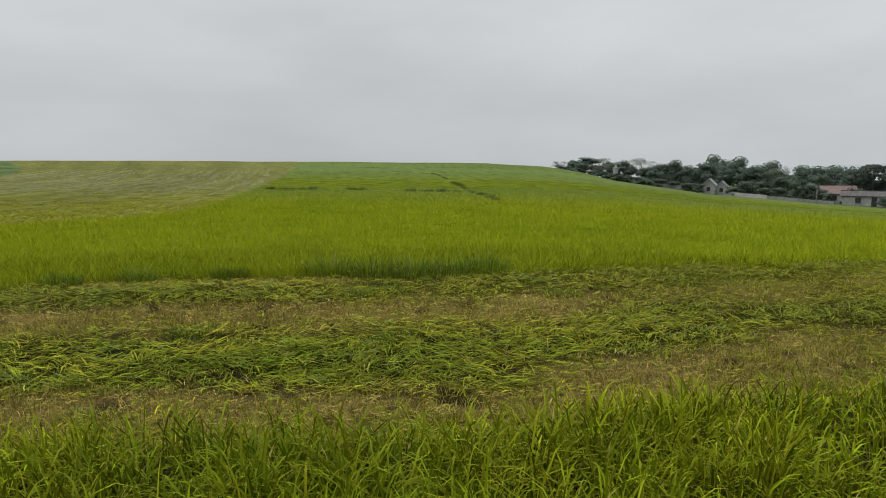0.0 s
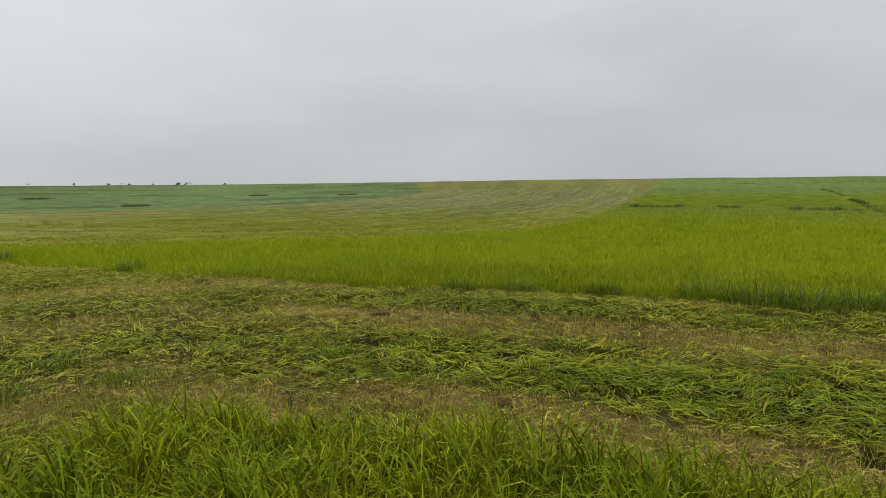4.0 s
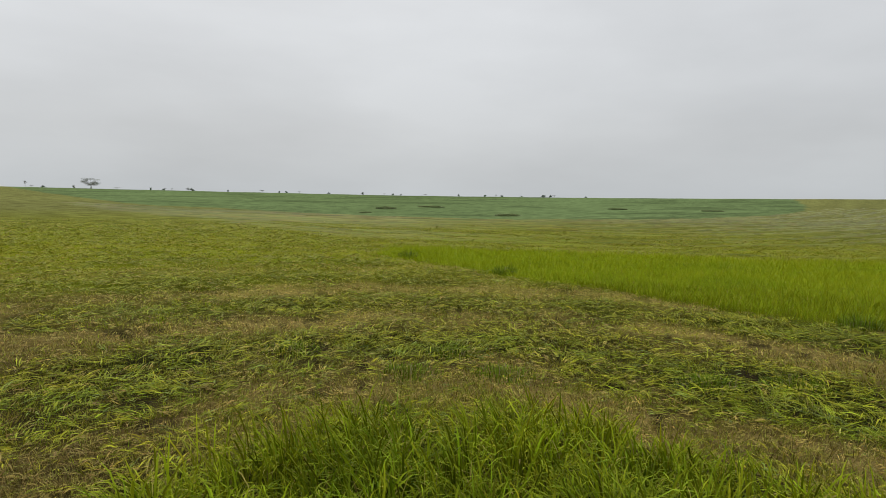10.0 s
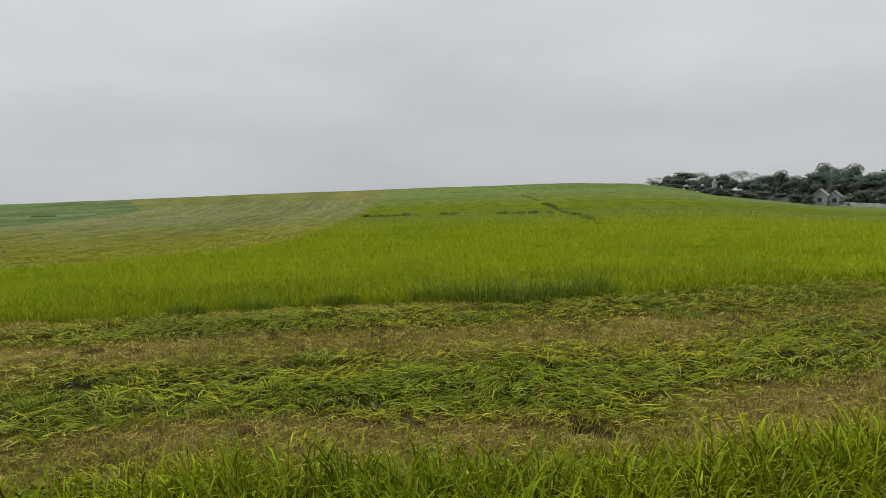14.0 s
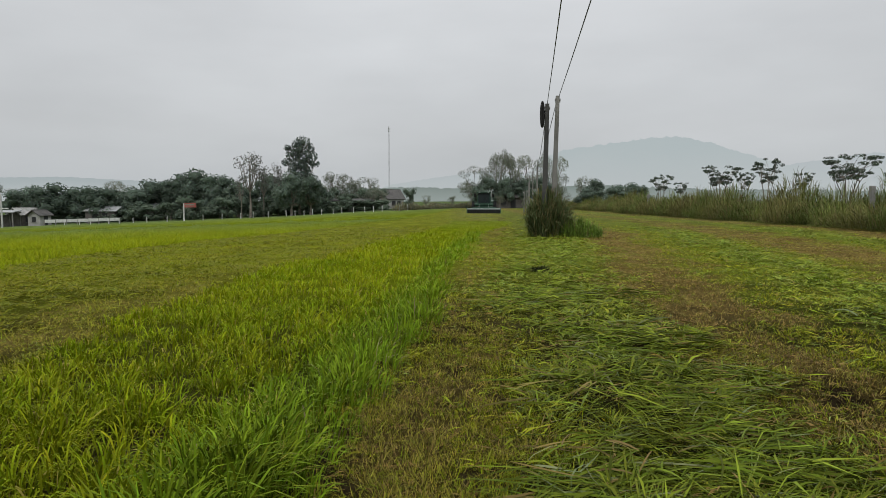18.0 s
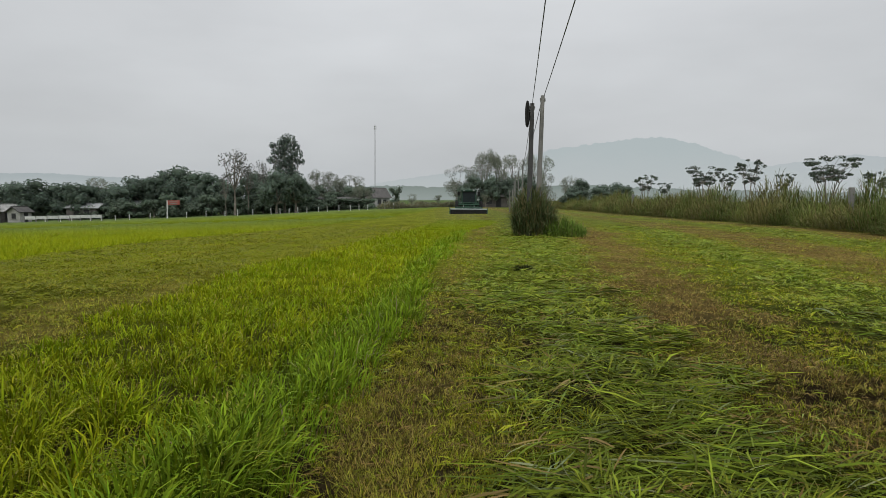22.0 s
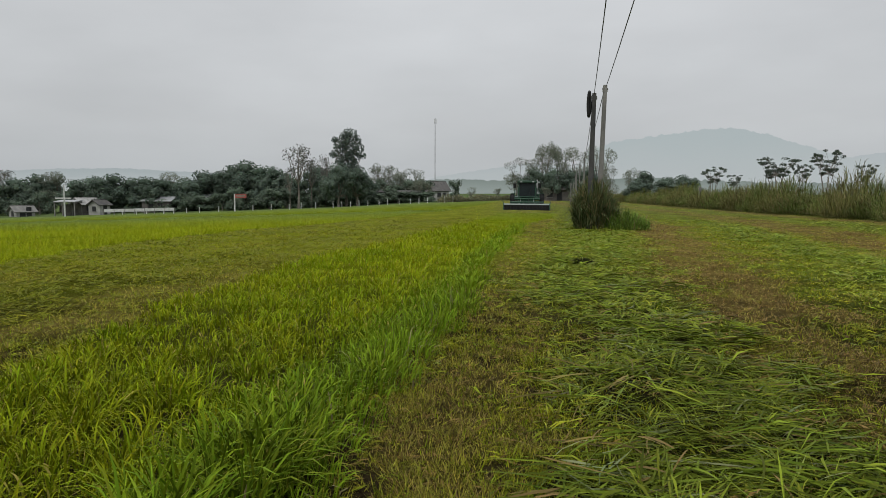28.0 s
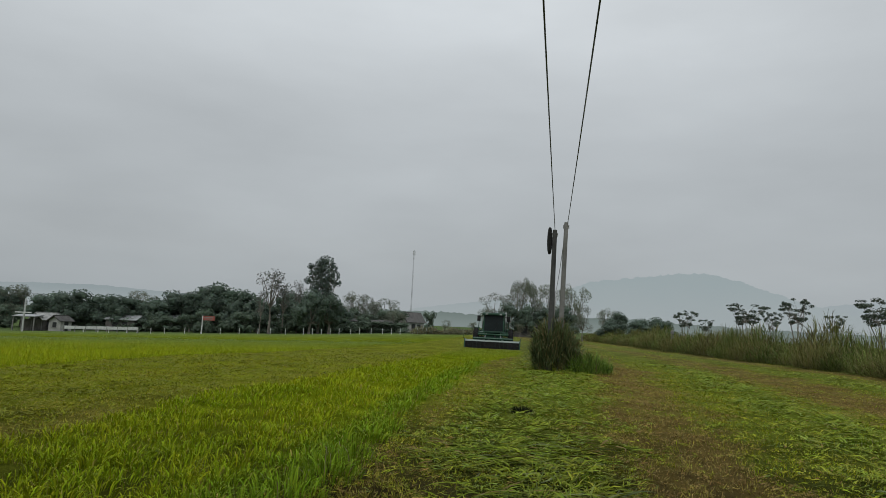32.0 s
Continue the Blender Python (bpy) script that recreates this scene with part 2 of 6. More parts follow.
def height(x, y):
    """Ground level at x, y: flat round the eye, a broad swell to the west, a shallow dip to the north-west."""
    x, y = np.asarray(x, float), np.asarray(y, float)
    r, az = np.hypot(x, y), np.degrees(np.arctan2(x, y))
    az = np.where(az > 160, az - 360, az)
    far = np.interp(az, RIM[:, 0], RIM[:, 1])
    z_rim = EYE + far * np.tan(np.radians(np.interp(az, RIM[:, 0], RIM[:, 2])))
    u = np.clip((r - 25) / (far - 25), 0, None)
    p = 1.0 + 0.8 * ramp(z_rim, -0.5, 1.5)
    z = z_rim * np.minimum(u, 1) ** p
    over = np.maximum(r - far, 0)
    drop = ramp(z_rim, 0.2, 2.0)
    z = z - drop * np.minimum(over, 400) * 0.02
    z = z - 0.12 * np.exp(-(((x - 4) / 14) ** 2 + ((y - 70) / 24) ** 2))
    z = z + 0.05 * (value_noise(x, y, 2.3, 5) - 0.5) * ramp(r, 1, 4) + 0.12 * (value_noise(x, y, 9, 6) - 0.5) * ramp(r, 4, 12)
    return z


def ground(x, y):
    return float(height(x, y))


def spot(az, r):
    """A place on the ground at that heading and distance from the eye."""
    a = radians(az)
    x, y = r * math.sin(a), r * math.cos(a)
    return Vector((x, y, ground(x, y)))


# ---- what the mower has left standing, and how the cut grass lies ----
def inside(x, y, corners):
    hit = np.zeros(np.shape(x), bool)
    for (ax, ay), (bx, by) in zip(corners, corners[1:] + corners[:1]):
        if ay != by:
            cross = (y >= min(ay, by)) & (y < max(ay, by))
            hit ^= cross & (x < ax + (y - ay) * (bx - ax) / (by - ay))
    return hit


NEAR_PATCH = [(-3.5, -3.1), (-2.6, -3.5), (-1.3, -3.75), (-0.45, -3.75), (-0.5, -1.6), (-0.95, 1.0), (-1.0, 4.0), (-0.88, 6.3), (-0.46, 10.1), (0.1, 16), (0.6, 21.5), (1.0, 26),
              (1.5, 31.5), (-1.5, 31.5), (-2.9, 22), (-4.0, 14), (-4.3, 11), (-4.3, 8.5), (-3.9, 6.0), (-3.7, 3.5), (-3.45, 1.5), (-3.6, -1.6)]
AHEAD_PATCH = [(-1.5, 31), (1.5, 31), (4.0, 44), (4.6, 51), (0.4, 51), (-0.2, 45), (-1.0, 37)]


def front_line(y):
    return np.interp(y, [-15.7, 12, 17, 22, 32, 48, 70, 100, 135], [-10, -10, -10.9, -10.3, -8.8, -6.8, -4.2, -1, 2])


def back_line(x):
    return np.interp(x, [-60, -33, -26, -20.5, -16, -12.7, -10], [-5, -5, -5.5, -9.3, -14.5, -17.8, -15.7])


def far_line(x):
    return np.interp(x, [-240, -141, -108, -88, -66, -47, -37, -29, -24, 10], [-102, -56, -44, -39.5, -37, -38, -40, -50, -70, -150])


def standing(x, y):
    wx, wy = x + 0.5 * (value_noise(x, y, 0.9, 1) - 0.5), y + 0.5 * (value_noise(x, y, 0.9, 2) - 0.5)
    big = (wx < front_line(wy)) & (wy > back_line(wx))
    return big, inside(wx, wy, NEAR_PATCH), inside(wx, wy, AHEAD_PATCH), (wy < far_line(wx)) & (wx < -20)


def bands(u, centres, width):
    v = np.zeros(np.shape(u))
    for c in centres:
        v = np.maximum(v, np.exp(-np.abs((u - c) / width) ** 3))
    return v


# edges of the lanes east of the strip: stubble, swath, stubble, swath ... at these distances north
EAST_Y = [4.5, 7.4, 13, 20.5, 28, 60]
EAST_EDGES = [[-1.0, -0.8, -0.2, 0.5, 1.2, 4.4], [0.35, 0.35, 0.85, 1.6, 2.6, 5.6], [2.8, 3.05, 3.9, 5.0, 6.2, 9.0], [3.9, 4.4, 6.2, 7.7, 9.0, 12.0],
              [5.7, 6.4, 8.9, 10.0, 11.6, 14.0], [9.0, 9.8, 12.4, 14.2, 15.2, 17.0], [12.0, 13.0, 15.4, 17.4, 18.3, 19.5], [21, 21, 22, 22, 22, 22]]


def lane_axes(x, y):
    """The mower's rounds: distance outside the uncut strip, place along the round, heading of the round, and how far it lies on the east side."""
    dw = np.interp(y, [1.5, 3.5, 6, 8.5, 11, 14, 22, 31.5, 37, 60], [-3.5, -3.7, -3.9, -4.3, -4.3, -4.0, -2.9, -1.5, -1.0, 1.0]) - x
    ds = -3.7 - y
    d = np.where(ds > 0, np.hypot(np.maximum(dw, 0), ds), dw)
    along = np.where(ds > np.maximum(dw, 0.2), x, y)
    head = np.where(ds > 0, np.arctan2(-np.maximum(ds, 0), np.maximum(dw, 0.01)), 0.0)
    east = ramp(x - np.interp(y, [-3.7, 0, 4, 27, 60], [-0.2, -0.8, -1.0, 1.0, 4.0]), -0.3, 0.3) * ramp(y, -4.2, -3.2)
    return d, along, head, east


def east_of(x, y):
    return lane_axes(x, y)[3]


def swaths(x, y):
    """How thickly the cut green grass lies (0 to 1), and how bare and brown the stubble is (0 to 1)."""
    wob = 0.8 * (value_noise(x, y, 2.6, 3) - 0.5) + 0.75 * (value_noise(x, y, 0.8, 4) - 0.5)
    d, along, head, east = lane_axes(x, y)
    d = d + wob
    g, b = bands(d, [2.25, 5.5, 8.7, 11.7], 1.0), bands(d, [0.85, 3.85, 7.1, 10.3], 0.75)
    xe = x + wob * 1.3
    lane = np.zeros(np.shape(x))
    edges = [np.interp(y, EAST_Y, e) for e in EAST_EDGES]
    for e0, e1 in zip(edges, edges[1:]):
        lane = lane + np.clip((xe - e0) / (e1 - e0), 0, 1)
    ge = np.maximum(bands(lane, [1.5], 0.5), bands(lane, [3.62, 5.5], 0.36))
    be = bands(lane, [0.45, 2.36, 4.5, 6.5], 0.42) * np.where(lane < 1, 0.55, 1.0)
    g, b = g * (1 - east) + ge * east, b * (1 - east) + be * east
    turn = ramp(-y, 2.5, 5.5)
    mess = value_noise(x, y, 1.5, 16)
    g, b = g * (1 - 0.4 * turn) + 0.4 * turn * mess, b * (1 - 0.3 * turn) + 0.5 * turn * (1 - mess) ** 2
    west = ramp(-x, 11, 14) * (y < back_line(x))
    g, b = g * (1 - west) + 0.3 * west, b * (1 - west) + 0.15 * west
    far = ramp(np.hypot(x, y), 6, 17) * (1 - east)
    g, b = g * (1 - 0.5 * far) + 0.25 * far, b * (1 - 0.55 * far)
    b = b * (1 - 0.50 * ramp(y, 2, 7) * (1 - east))
    patch = 0.6 * value_noise(along * 0.45, d, 0.7, 8) + 0.4 * value_noise(x, y, 0.4, 9)
    track = np.interp(y, [-40, -17, -13, -10, -7.5], [1.5, 0.2, -0.1, -0.4, -0.9])
    dry = np.exp(-np.abs((x + wob - track) / np.interp(y, [-40, -17, -13, -10, -7.5], [1.1, 1.0, 1.1, 1.5, 2.0])) ** 3) * ramp(-y, 6.8, 7.8) * ramp(value_noise(x, y, 1.3, 15), 0.05, 0.45)
    b = np.maximum(b, 1.0 * dry)
    g = g * (1 - 0.8 * dry)
    b = np.clip(b * (0.10 + 1.45 * patch), 0, 1)
    g = np.clip((0.20 + 0.75 * g) * (0.45 + 1.0 * (1 - patch)), 0, 1) * (1 - 0.5 * b)
    return g, b


def bare(x, y):
    """Small gaps where neither cut grass nor stubble covers the soil (0 to 1)."""
    d, along, head, east = lane_axes(x, y)
    n = 0.6 * value_noise(along * 0.55, d, 0.22, 44) + 0.4 * value_noise(x, y, 0.12, 46)
    # dark seam along the standing strip: bare soil with its edge shade painted in
    edge = bands(x - np.interp(y, EAST_Y, EAST_EDGES[0]) - 0.08, [0], 0.22) * (y > 0) * (y < 26)
    return np.maximum(ramp(n + 0.035 * east, 0.66, 0.78), 0.9 * edge * ramp(value_noise(x, y, 0.6, 47), 0.35, 0.6))


LUSH = np.array((0.178, 0.236, 0.006))
YELLOWED = np.array((0.265, 0.275, 0.011))
DEEP = np.array((0.120, 0.178, 0.007))
CUT = np.array((0.225, 0.225, 0.014))
STRAW = np.array((0.330, 0.282, 0.068))
# far crop green, with distance haze already mixed into the colour
HAZY_CROP = np.array((0.094, 0.130, 0.052))
# near-black floor tints: soil and matted grass with the shade between blades painted in
SHADED_SOIL = np.array((0.020, 0.015, 0.008))
SHADED_MAT = np.array((0.017, 0.018, 0.006))
LITTER = np.array((0.094, 0.070, 0.022))


def mixed(a, b, f):
    f = np.asarray(f)[..., None]
    return a * (1 - f) + b * f


def far_rounds(x):
    """Three of the curved rounds of the mower on the far mown field: along the meadow, half way, along the crop."""
    return (np.interp(x, [-240, -150, -80, -42, -31, -24, -20, -16, -12, -5], [-16, -10, -6, -5, -5.5, -7, -10.5, -14, -19, -30]),
            np.interp(x, [-240, -151, -82, -61, -43, -34, -26, -22, -18, -12, -5], [-42, -26, -18, -17, -16.3, -17, -20, -24, -30, -41, -55]),
            np.interp(x, [-240, -141, -108, -88, -66, -47, -37, -30, -20, -10], [-78, -48, -42, -39, -37, -38.5, -41, -48, -66, -90]))


def far_lane(x, y):
    """Metres from the meadow's edge, counted across the rounds."""
    a, b, c = far_rounds(x)
    return np.where(y > b, 11 * (a - y) / (a - b), 11 + 19 * (b - y) / (b - c))


def lane_line(x, lane):
    a, b, c = far_rounds(x)
    return np.where(lane < 11, a + (b - a) * lane / 11, b + (c - b) * (lane - 11) / 19)


def floor_tint(x, y):
    r = np.hypot(x, y)
    big, near, ahead, crop = standing(x, y)
    g, b = swaths(x, y)
    n1, n2, n3 = value_noise(x, y, 0.6, 11), value_noise(x, y, 5, 12), value_noise(x, y, 21, 13)
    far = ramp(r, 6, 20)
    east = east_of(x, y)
    close = mixed(SHADED_MAT, LITTER * (1.60 - 1.05 * east - 0.7 * ramp(-y, 2.5, 4) * ramp(-y, -9, -6) * ramp(x, -2, -0.5) * (1 - east))[..., None], np.clip(b * 1.2 + 0.2 * (n1 - 0.5), 0, 1))
    # gaps painted dark: bare soil and the shade between the blades
    close = mixed(close, SHADED_SOIL, bare(x, y))
    away = mixed(CUT * 0.66, STRAW * 0.62, np.clip(b * 0.8 + 0.3 * (n1 - 0.5), 0, 1))
    away = mixed(away, DEEP * 0.8, g * 0.55)
    east = east * ramp(y, 2, 8)
    away = mixed(away, mixed(np.array((0.085, 0.112, 0.016)), np.array((0.112, 0.078, 0.027)), np.clip(b * 1.3, 0, 1)), 0.85 * east)
    # distance greying painted into the mown ground's tint
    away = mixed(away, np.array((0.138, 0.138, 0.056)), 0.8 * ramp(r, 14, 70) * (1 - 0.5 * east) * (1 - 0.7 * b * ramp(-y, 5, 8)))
    away = mixed(away, np.array((0.134, 0.152, 0.012)), 0.75 * ramp(y, 5, 18) * ramp(-x, -4, 2))
    q = far_lane(x, y)
    stripe = value_noise(q, x * 0.03, 2.4, 48) + 0.5 * value_noise(q, x * 0.05, 1.1, 49)
    west = ramp(-x, 14, 24) * (y < back_line(x))
    away = away * (1 + west * 0.30 * (stripe - 0.75))[..., None]
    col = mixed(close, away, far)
    # haze painted in: the far meadow pales to grey-green with distance
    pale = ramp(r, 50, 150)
    # root shade painted under the near standing grass, fading out with distance
    tall = mixed(SHADED_SOIL, mixed(LUSH, YELLOWED, 0.35 * n2) * 0.55, 0.05 + 0.95 * ramp(r, 3, 18))
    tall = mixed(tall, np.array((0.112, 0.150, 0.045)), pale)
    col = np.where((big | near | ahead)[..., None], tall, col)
    col = np.where(crop[..., None], mixed(HAZY_CROP * 1.15, HAZY_CROP * 0.82, ramp(value_noise(x, y * 2.5, 14, 14), 0.5, 0.85)), col)
    az = np.degrees(np.arctan2(x, y))
    rim = np.interp(np.where(az > 160, az - 360, az), RIM[:, 0], RIM[:, 1])
    col = mixed(col, HAZY_CROP * 0.8, ramp(r - rim, -3, 6))
    return col * (0.90 + 0.20 * n3)[..., None]


def sheet(name, co, faces, material_slot, tint=None, smooth=False):
    """A mesh from numpy arrays: n x 3 places, m x k corners, and a tint for each place."""
    me = bpy.data.meshes.new(name)
    n, (m, k) = len(co), faces.shape
    me.vertices.add(n)
    me.vertices.foreach_set("co", np.asarray(co, np.float32).ravel())
    me.loops.add(m * k)
    me.loops.foreach_set("vertex_index", np.asarray(faces, np.int32).ravel())
    me.polygons.add(m)
    me.polygons.foreach_set("loop_start", np.arange(0, m * k, k, dtype=np.int32))
    if smooth:
        me.polygons.foreach_set("use_smooth", np.ones(m, bool))
    if tint is not None:
        at = me.color_attributes.new("tint", "FLOAT_COLOR", "POINT")
        at.data.foreach_set("color", np.concatenate([tint, np.ones((n, 1))], 1).astype(np.float32).ravel())
    me.materials.append(material_slot)
    me.update(calc_edges=True)
    return me


def lay_ground():
    r = np.concatenate([[0.002], np.geomspace(0.4, 20, 96), np.geomspace(20, 260, 112)[1:], np.geomspace(260, 4400, 36)[1:]])
    a = np.radians(np.concatenate([np.linspace(-194, 46, 700, endpoint=False), np.linspace(46, 166, 50, endpoint=False)]))
    rings, turns = len(r), len(a)
    rr, aa = np.meshgrid(r, a, indexing="ij")
    x, y = (rr * np.sin(aa)).ravel(), (rr * np.cos(aa)).ravel()
    co = np.stack([x, y, height(x, y)], 1)
    i, j = np.meshgrid(np.arange(rings - 1), np.arange(turns), indexing="ij")
    k = (j + 1) % turns
    faces = np.stack([i * turns + j, (i + 1) * turns + j, (i + 1) * turns + k, i * turns + k], -1).reshape(-1, 4)[:, ::-1]
    cap = np.array([[0, turns // 4, turns // 2, 3 * turns // 4]])
    faces = np.concatenate([faces, cap[:, ::-1]])
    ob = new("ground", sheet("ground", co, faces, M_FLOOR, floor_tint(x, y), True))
    tagged(ob, "half-mown hay meadow with brown stubble and green swaths", "field", kind="structure")


lay_ground()


# ---- building helpers ----
def part(name, bm, slot, parent=None, label=""):
    """Links a bmesh as one mesh object under a thing or a part."""
    me = bpy.data.meshes.new(name)
    bm.to_mesh(me)
    bm.free()
    me.materials.append(slot)
    ob = new(name, me)
    ob.parent = parent
    return tagged(ob, label)


def thing(name, place, label, category, group="", turn=0.0):
    ob = new(name)
    ob.matrix_basis = Matrix.Translation(place) @ pose(0, 0, 0, 0, 0, turn)
    return tagged(ob, label, category, group)


def box(bm, c, s, bevel=0.0, m=None):
    made = bmesh.ops.create_cube(bm, size=1)["verts"]
    bmesh.ops.scale(bm, vec=s, verts=made)
    if bevel:
        edges = list({e for v in made for e in v.link_edges})
        made = bmesh.ops.bevel(bm, geom=edges, offset=bevel, segments=2, affect="EDGES", profile=0.5)["verts"]
    if m is not None:
        bmesh.ops.transform(bm, matrix=m, verts=made)
    bmesh.ops.translate(bm, vec=c, verts=made)
    return bm


def block(c, s, bevel=0.0, m=None):
    return box(bmesh.new(), c, s, bevel, m)


def tube(bm, a, b, ra, rb, sides=8):
    a, b = Vector(a), Vector(b)
    made = bmesh.ops.create_cone(bm, cap_ends=True, segments=sides, radius1=ra, radius2=rb, depth=(b - a).length)["verts"]
    m = Matrix.Translation((a + b) / 2) @ (b - a).to_track_quat("Z", "Y").to_matrix().to_4x4()
    bmesh.ops.transform(bm, matrix=m, verts=made)
    return bm


def rod(a, b, ra, rb=None, sides=8):
    return tube(bmesh.new(), a, b, ra, ra if rb is None else rb, sides)


def prism(outline, x0, x1, axis="X"):
    """A solid drawn as an outline and drawn out along an axis."""
    bm = bmesh.new()
    lay = (lambda u, p: (u, p[0], p[1])) if axis == "X" else (lambda u, p: (p[0], u, p[1]))
    a = [bm.verts.new(lay(x0, p)) for p in outline]
    b = [bm.verts.new(lay(x1, p)) for p in outline]
    n = len(outline)
    bm.faces.new(a)
    bm.faces.new(b[::-1])
    for i in range(n):
        bm.faces.new((a[i], b[i], b[(i + 1) % n], a[(i + 1) % n]))
    bmesh.ops.recalc_face_normals(bm, faces=bm.faces)
    return bm


# ---- grass ----
RNG = np.random.default_rng(7)


def sprinkle(n, r0, r1, thin, az0=-192, az1=42):
    """Places whose density falls with the distance as r to the power of -thin."""
    k = 2 - thin
    r = (RNG.random(n) * (r1 ** k - r0 ** k) + r0 ** k) ** (1 / k)
    a = np.radians(az0 + RNG.random(n) * (az1 - az0))
    return r * np.sin(a), r * np.cos(a)


def blade_mesh(name, x, y, z, length, wide, lean, toward, tint, flat=False, curl=0.5, simple=False, slot=None, arched=False):
    """Bent, tapering blades: three triangles each, two where they lie flat, five where they arch over."""
    slot = slot or M_BLADE
    n = len(x)
    root = np.stack([x, y, z], 1)
    along = np.stack([np.sin(toward), np.cos(toward), np.zeros(n)], 1)
    up = np.array((0, 0, 1.0))
    face = toward + math.pi / 2 + (RNG.random(n) - 0.5) * 2.4
    side = np.stack([np.sin(face), np.cos(face), np.zeros(n)], 1) * (wide / 2)[:, None]
    if flat:
        side = np.stack([np.cos(toward), -np.sin(toward), (RNG.random(n) - 0.5) * 1.2], 1) * (wide / 2)[:, None]
    rise = np.where(lean > 1, -(lean - 1) * 2, np.sqrt(np.clip(1 - lean ** 2, 0.0, 1)))
    tip = root + along * (lean * length)[:, None] + up * (rise * length)[:, None]
    mid_rise = np.where(lean > 1, 0.30 * curl, rise * (0.5 + 0.22 * curl))
    mid = root + along * (lean * length * (0.5 - 0.25 * curl))[:, None] + up * (mid_rise * length)[:, None]
    i = np.arange(n)[:, None]
    if simple:
        co = np.stack([root - side, root + side, tip], 1).reshape(-1, 3)
        return sheet(name, co, i * 3 + np.arange(3), slot, np.repeat(tint, 3, 0))
    if arched:
        bend = root + along * (lean * length * 0.12)[:, None] + up * (length * (0.78 - 0.12 * lean))[:, None]
        tip = root + along * (lean * length * 0.9)[:, None] + up * (length * (0.95 - 0.72 * lean ** 2))[:, None]
        pts = []
        for q, w in ((0.0, 0.75), (0.38, 1.0), (0.72, 0.8)):
            p = root * (1 - q) ** 2 + bend * 2 * q * (1 - q) + tip * q ** 2
            pts += [p - side * w, p + side * w]
        co = np.stack(pts + [tip], 1).reshape(-1, 3)
        faces = np.concatenate([i * 7 + np.array(k) for k in ((0, 1, 2), (1, 3, 2), (2, 3, 4), (3, 5, 4), (4, 5, 6))])
        return sheet(name, co, faces, slot, np.repeat(tint, 7, 0))
    if flat:
        mid = (root + tip) / 2 + up * (length * (0.02 + 0.14 * RNG.random(n) ** 2))[:, None]
        co = np.stack([root, mid - side, mid + side, tip], 1).reshape(-1, 3)
        faces = np.concatenate([i * 4 + np.array((0, 2, 1)), i * 4 + np.array((1, 2, 3))])
        reps = 4
    else:
        co = np.stack([root - side * 0.8, root + side * 0.8, mid - side, mid + side, tip], 1).reshape(-1, 3)
        faces = np.concatenate([i * 5 + np.array(k) for k in ((0, 1, 2), (1, 3, 2), (2, 3, 4))])
        reps = 5
    return sheet(name, co, faces, slot, np.repeat(tint, reps, 0))


def ribbons(name, x, y, z, length, wide, toward, tint, slot):
    """Long blades that lie loosely on others: ribbons of even width that curve sideways and sag to their tips."""
    n = len(x)
    p, turn = np.stack([x, y, z], 1), toward.copy()
    curve, rise = RNG.normal(size=n) * 0.15, 0.03 + 0.20 * RNG.random(n)
    roll = RNG.normal(size=n) * 0.55
    pts = []
    for k, w in enumerate((0.8, 1.0, 0.95, 0.7)):
        side = np.stack([np.cos(turn), -np.sin(turn), np.sin(roll + 0.25 * k)], 1) * (wide * w / 2)[:, None]
        pts += [p - side, p + side]
        turn = turn + curve
        slope = rise * (1.0, 0.35, -0.55, -1.3)[k]
        p = p + np.stack([np.sin(turn), np.cos(turn), slope], 1) * (length / 4)[:, None]
    co = np.stack(pts + [p], 1).reshape(-1, 3)
    i = np.arange(n)[:, None] * 9
    faces = np.concatenate([i + np.array(f) for f in ((0, 1, 2), (1, 3, 2), (2, 3, 4), (3, 5, 4), (4, 5, 6), (5, 7, 6), (6, 7, 8))])
    return sheet(name, co, faces, slot, np.repeat(tint, 9, 0))


def shade(base, n, spread=0.25, hue=0.08):
    v = np.exp(np.clip(RNG.normal(size=(n, 1)), -2, 1.0) * spread) * (1 + 0.12 * spread) * (1 - 0.35 * spread * spread)
    h = 1 + hue * (RNG.random((n, 3)) * 2 - 1)
    return base * v * h


def tufts(cx, cy, per, spread, tall, wide, tint, lean=0.75, dry=0.06, vary=0.48):
    """Blades that spring from tuft centres and arch outwards; tall, wide and tint are given for each centre."""
    n = len(cx) * per
    k = np.repeat(np.arange(len(cx)), per)
    a, q = RNG.random(n) * 6.283, np.sqrt(RNG.random(n))
    sp = np.broadcast_to(spread, (len(cx),))[k]
    x, y = cx[k] + sp * q * np.sin(a), cy[k] + sp * q * np.cos(a)
    h = tall[k] * (0.45 + 0.55 * RNG.random(n) ** 0.7) * (1.0 - 0.25 * q)
    ln = np.clip(0.10 + lean * (0.35 * q + 0.65 * RNG.random(n)), 0, 0.96)
    t = shade(tint[k], n, np.broadcast_to(vary, (len(cx),))[k][:, None], 0.10)
    withered = RNG.random(n) < dry
    t = np.where(withered[:, None], STRAW * (0.6 + 0.5 * RNG.random((n, 1))), t)
    return x, y, np.where(withered, h * 0.7, h), wide[k] * (0.6 + 0.7 * RNG.random(n)), ln, a + (RNG.random(n) - 0.5) * 1.5, t


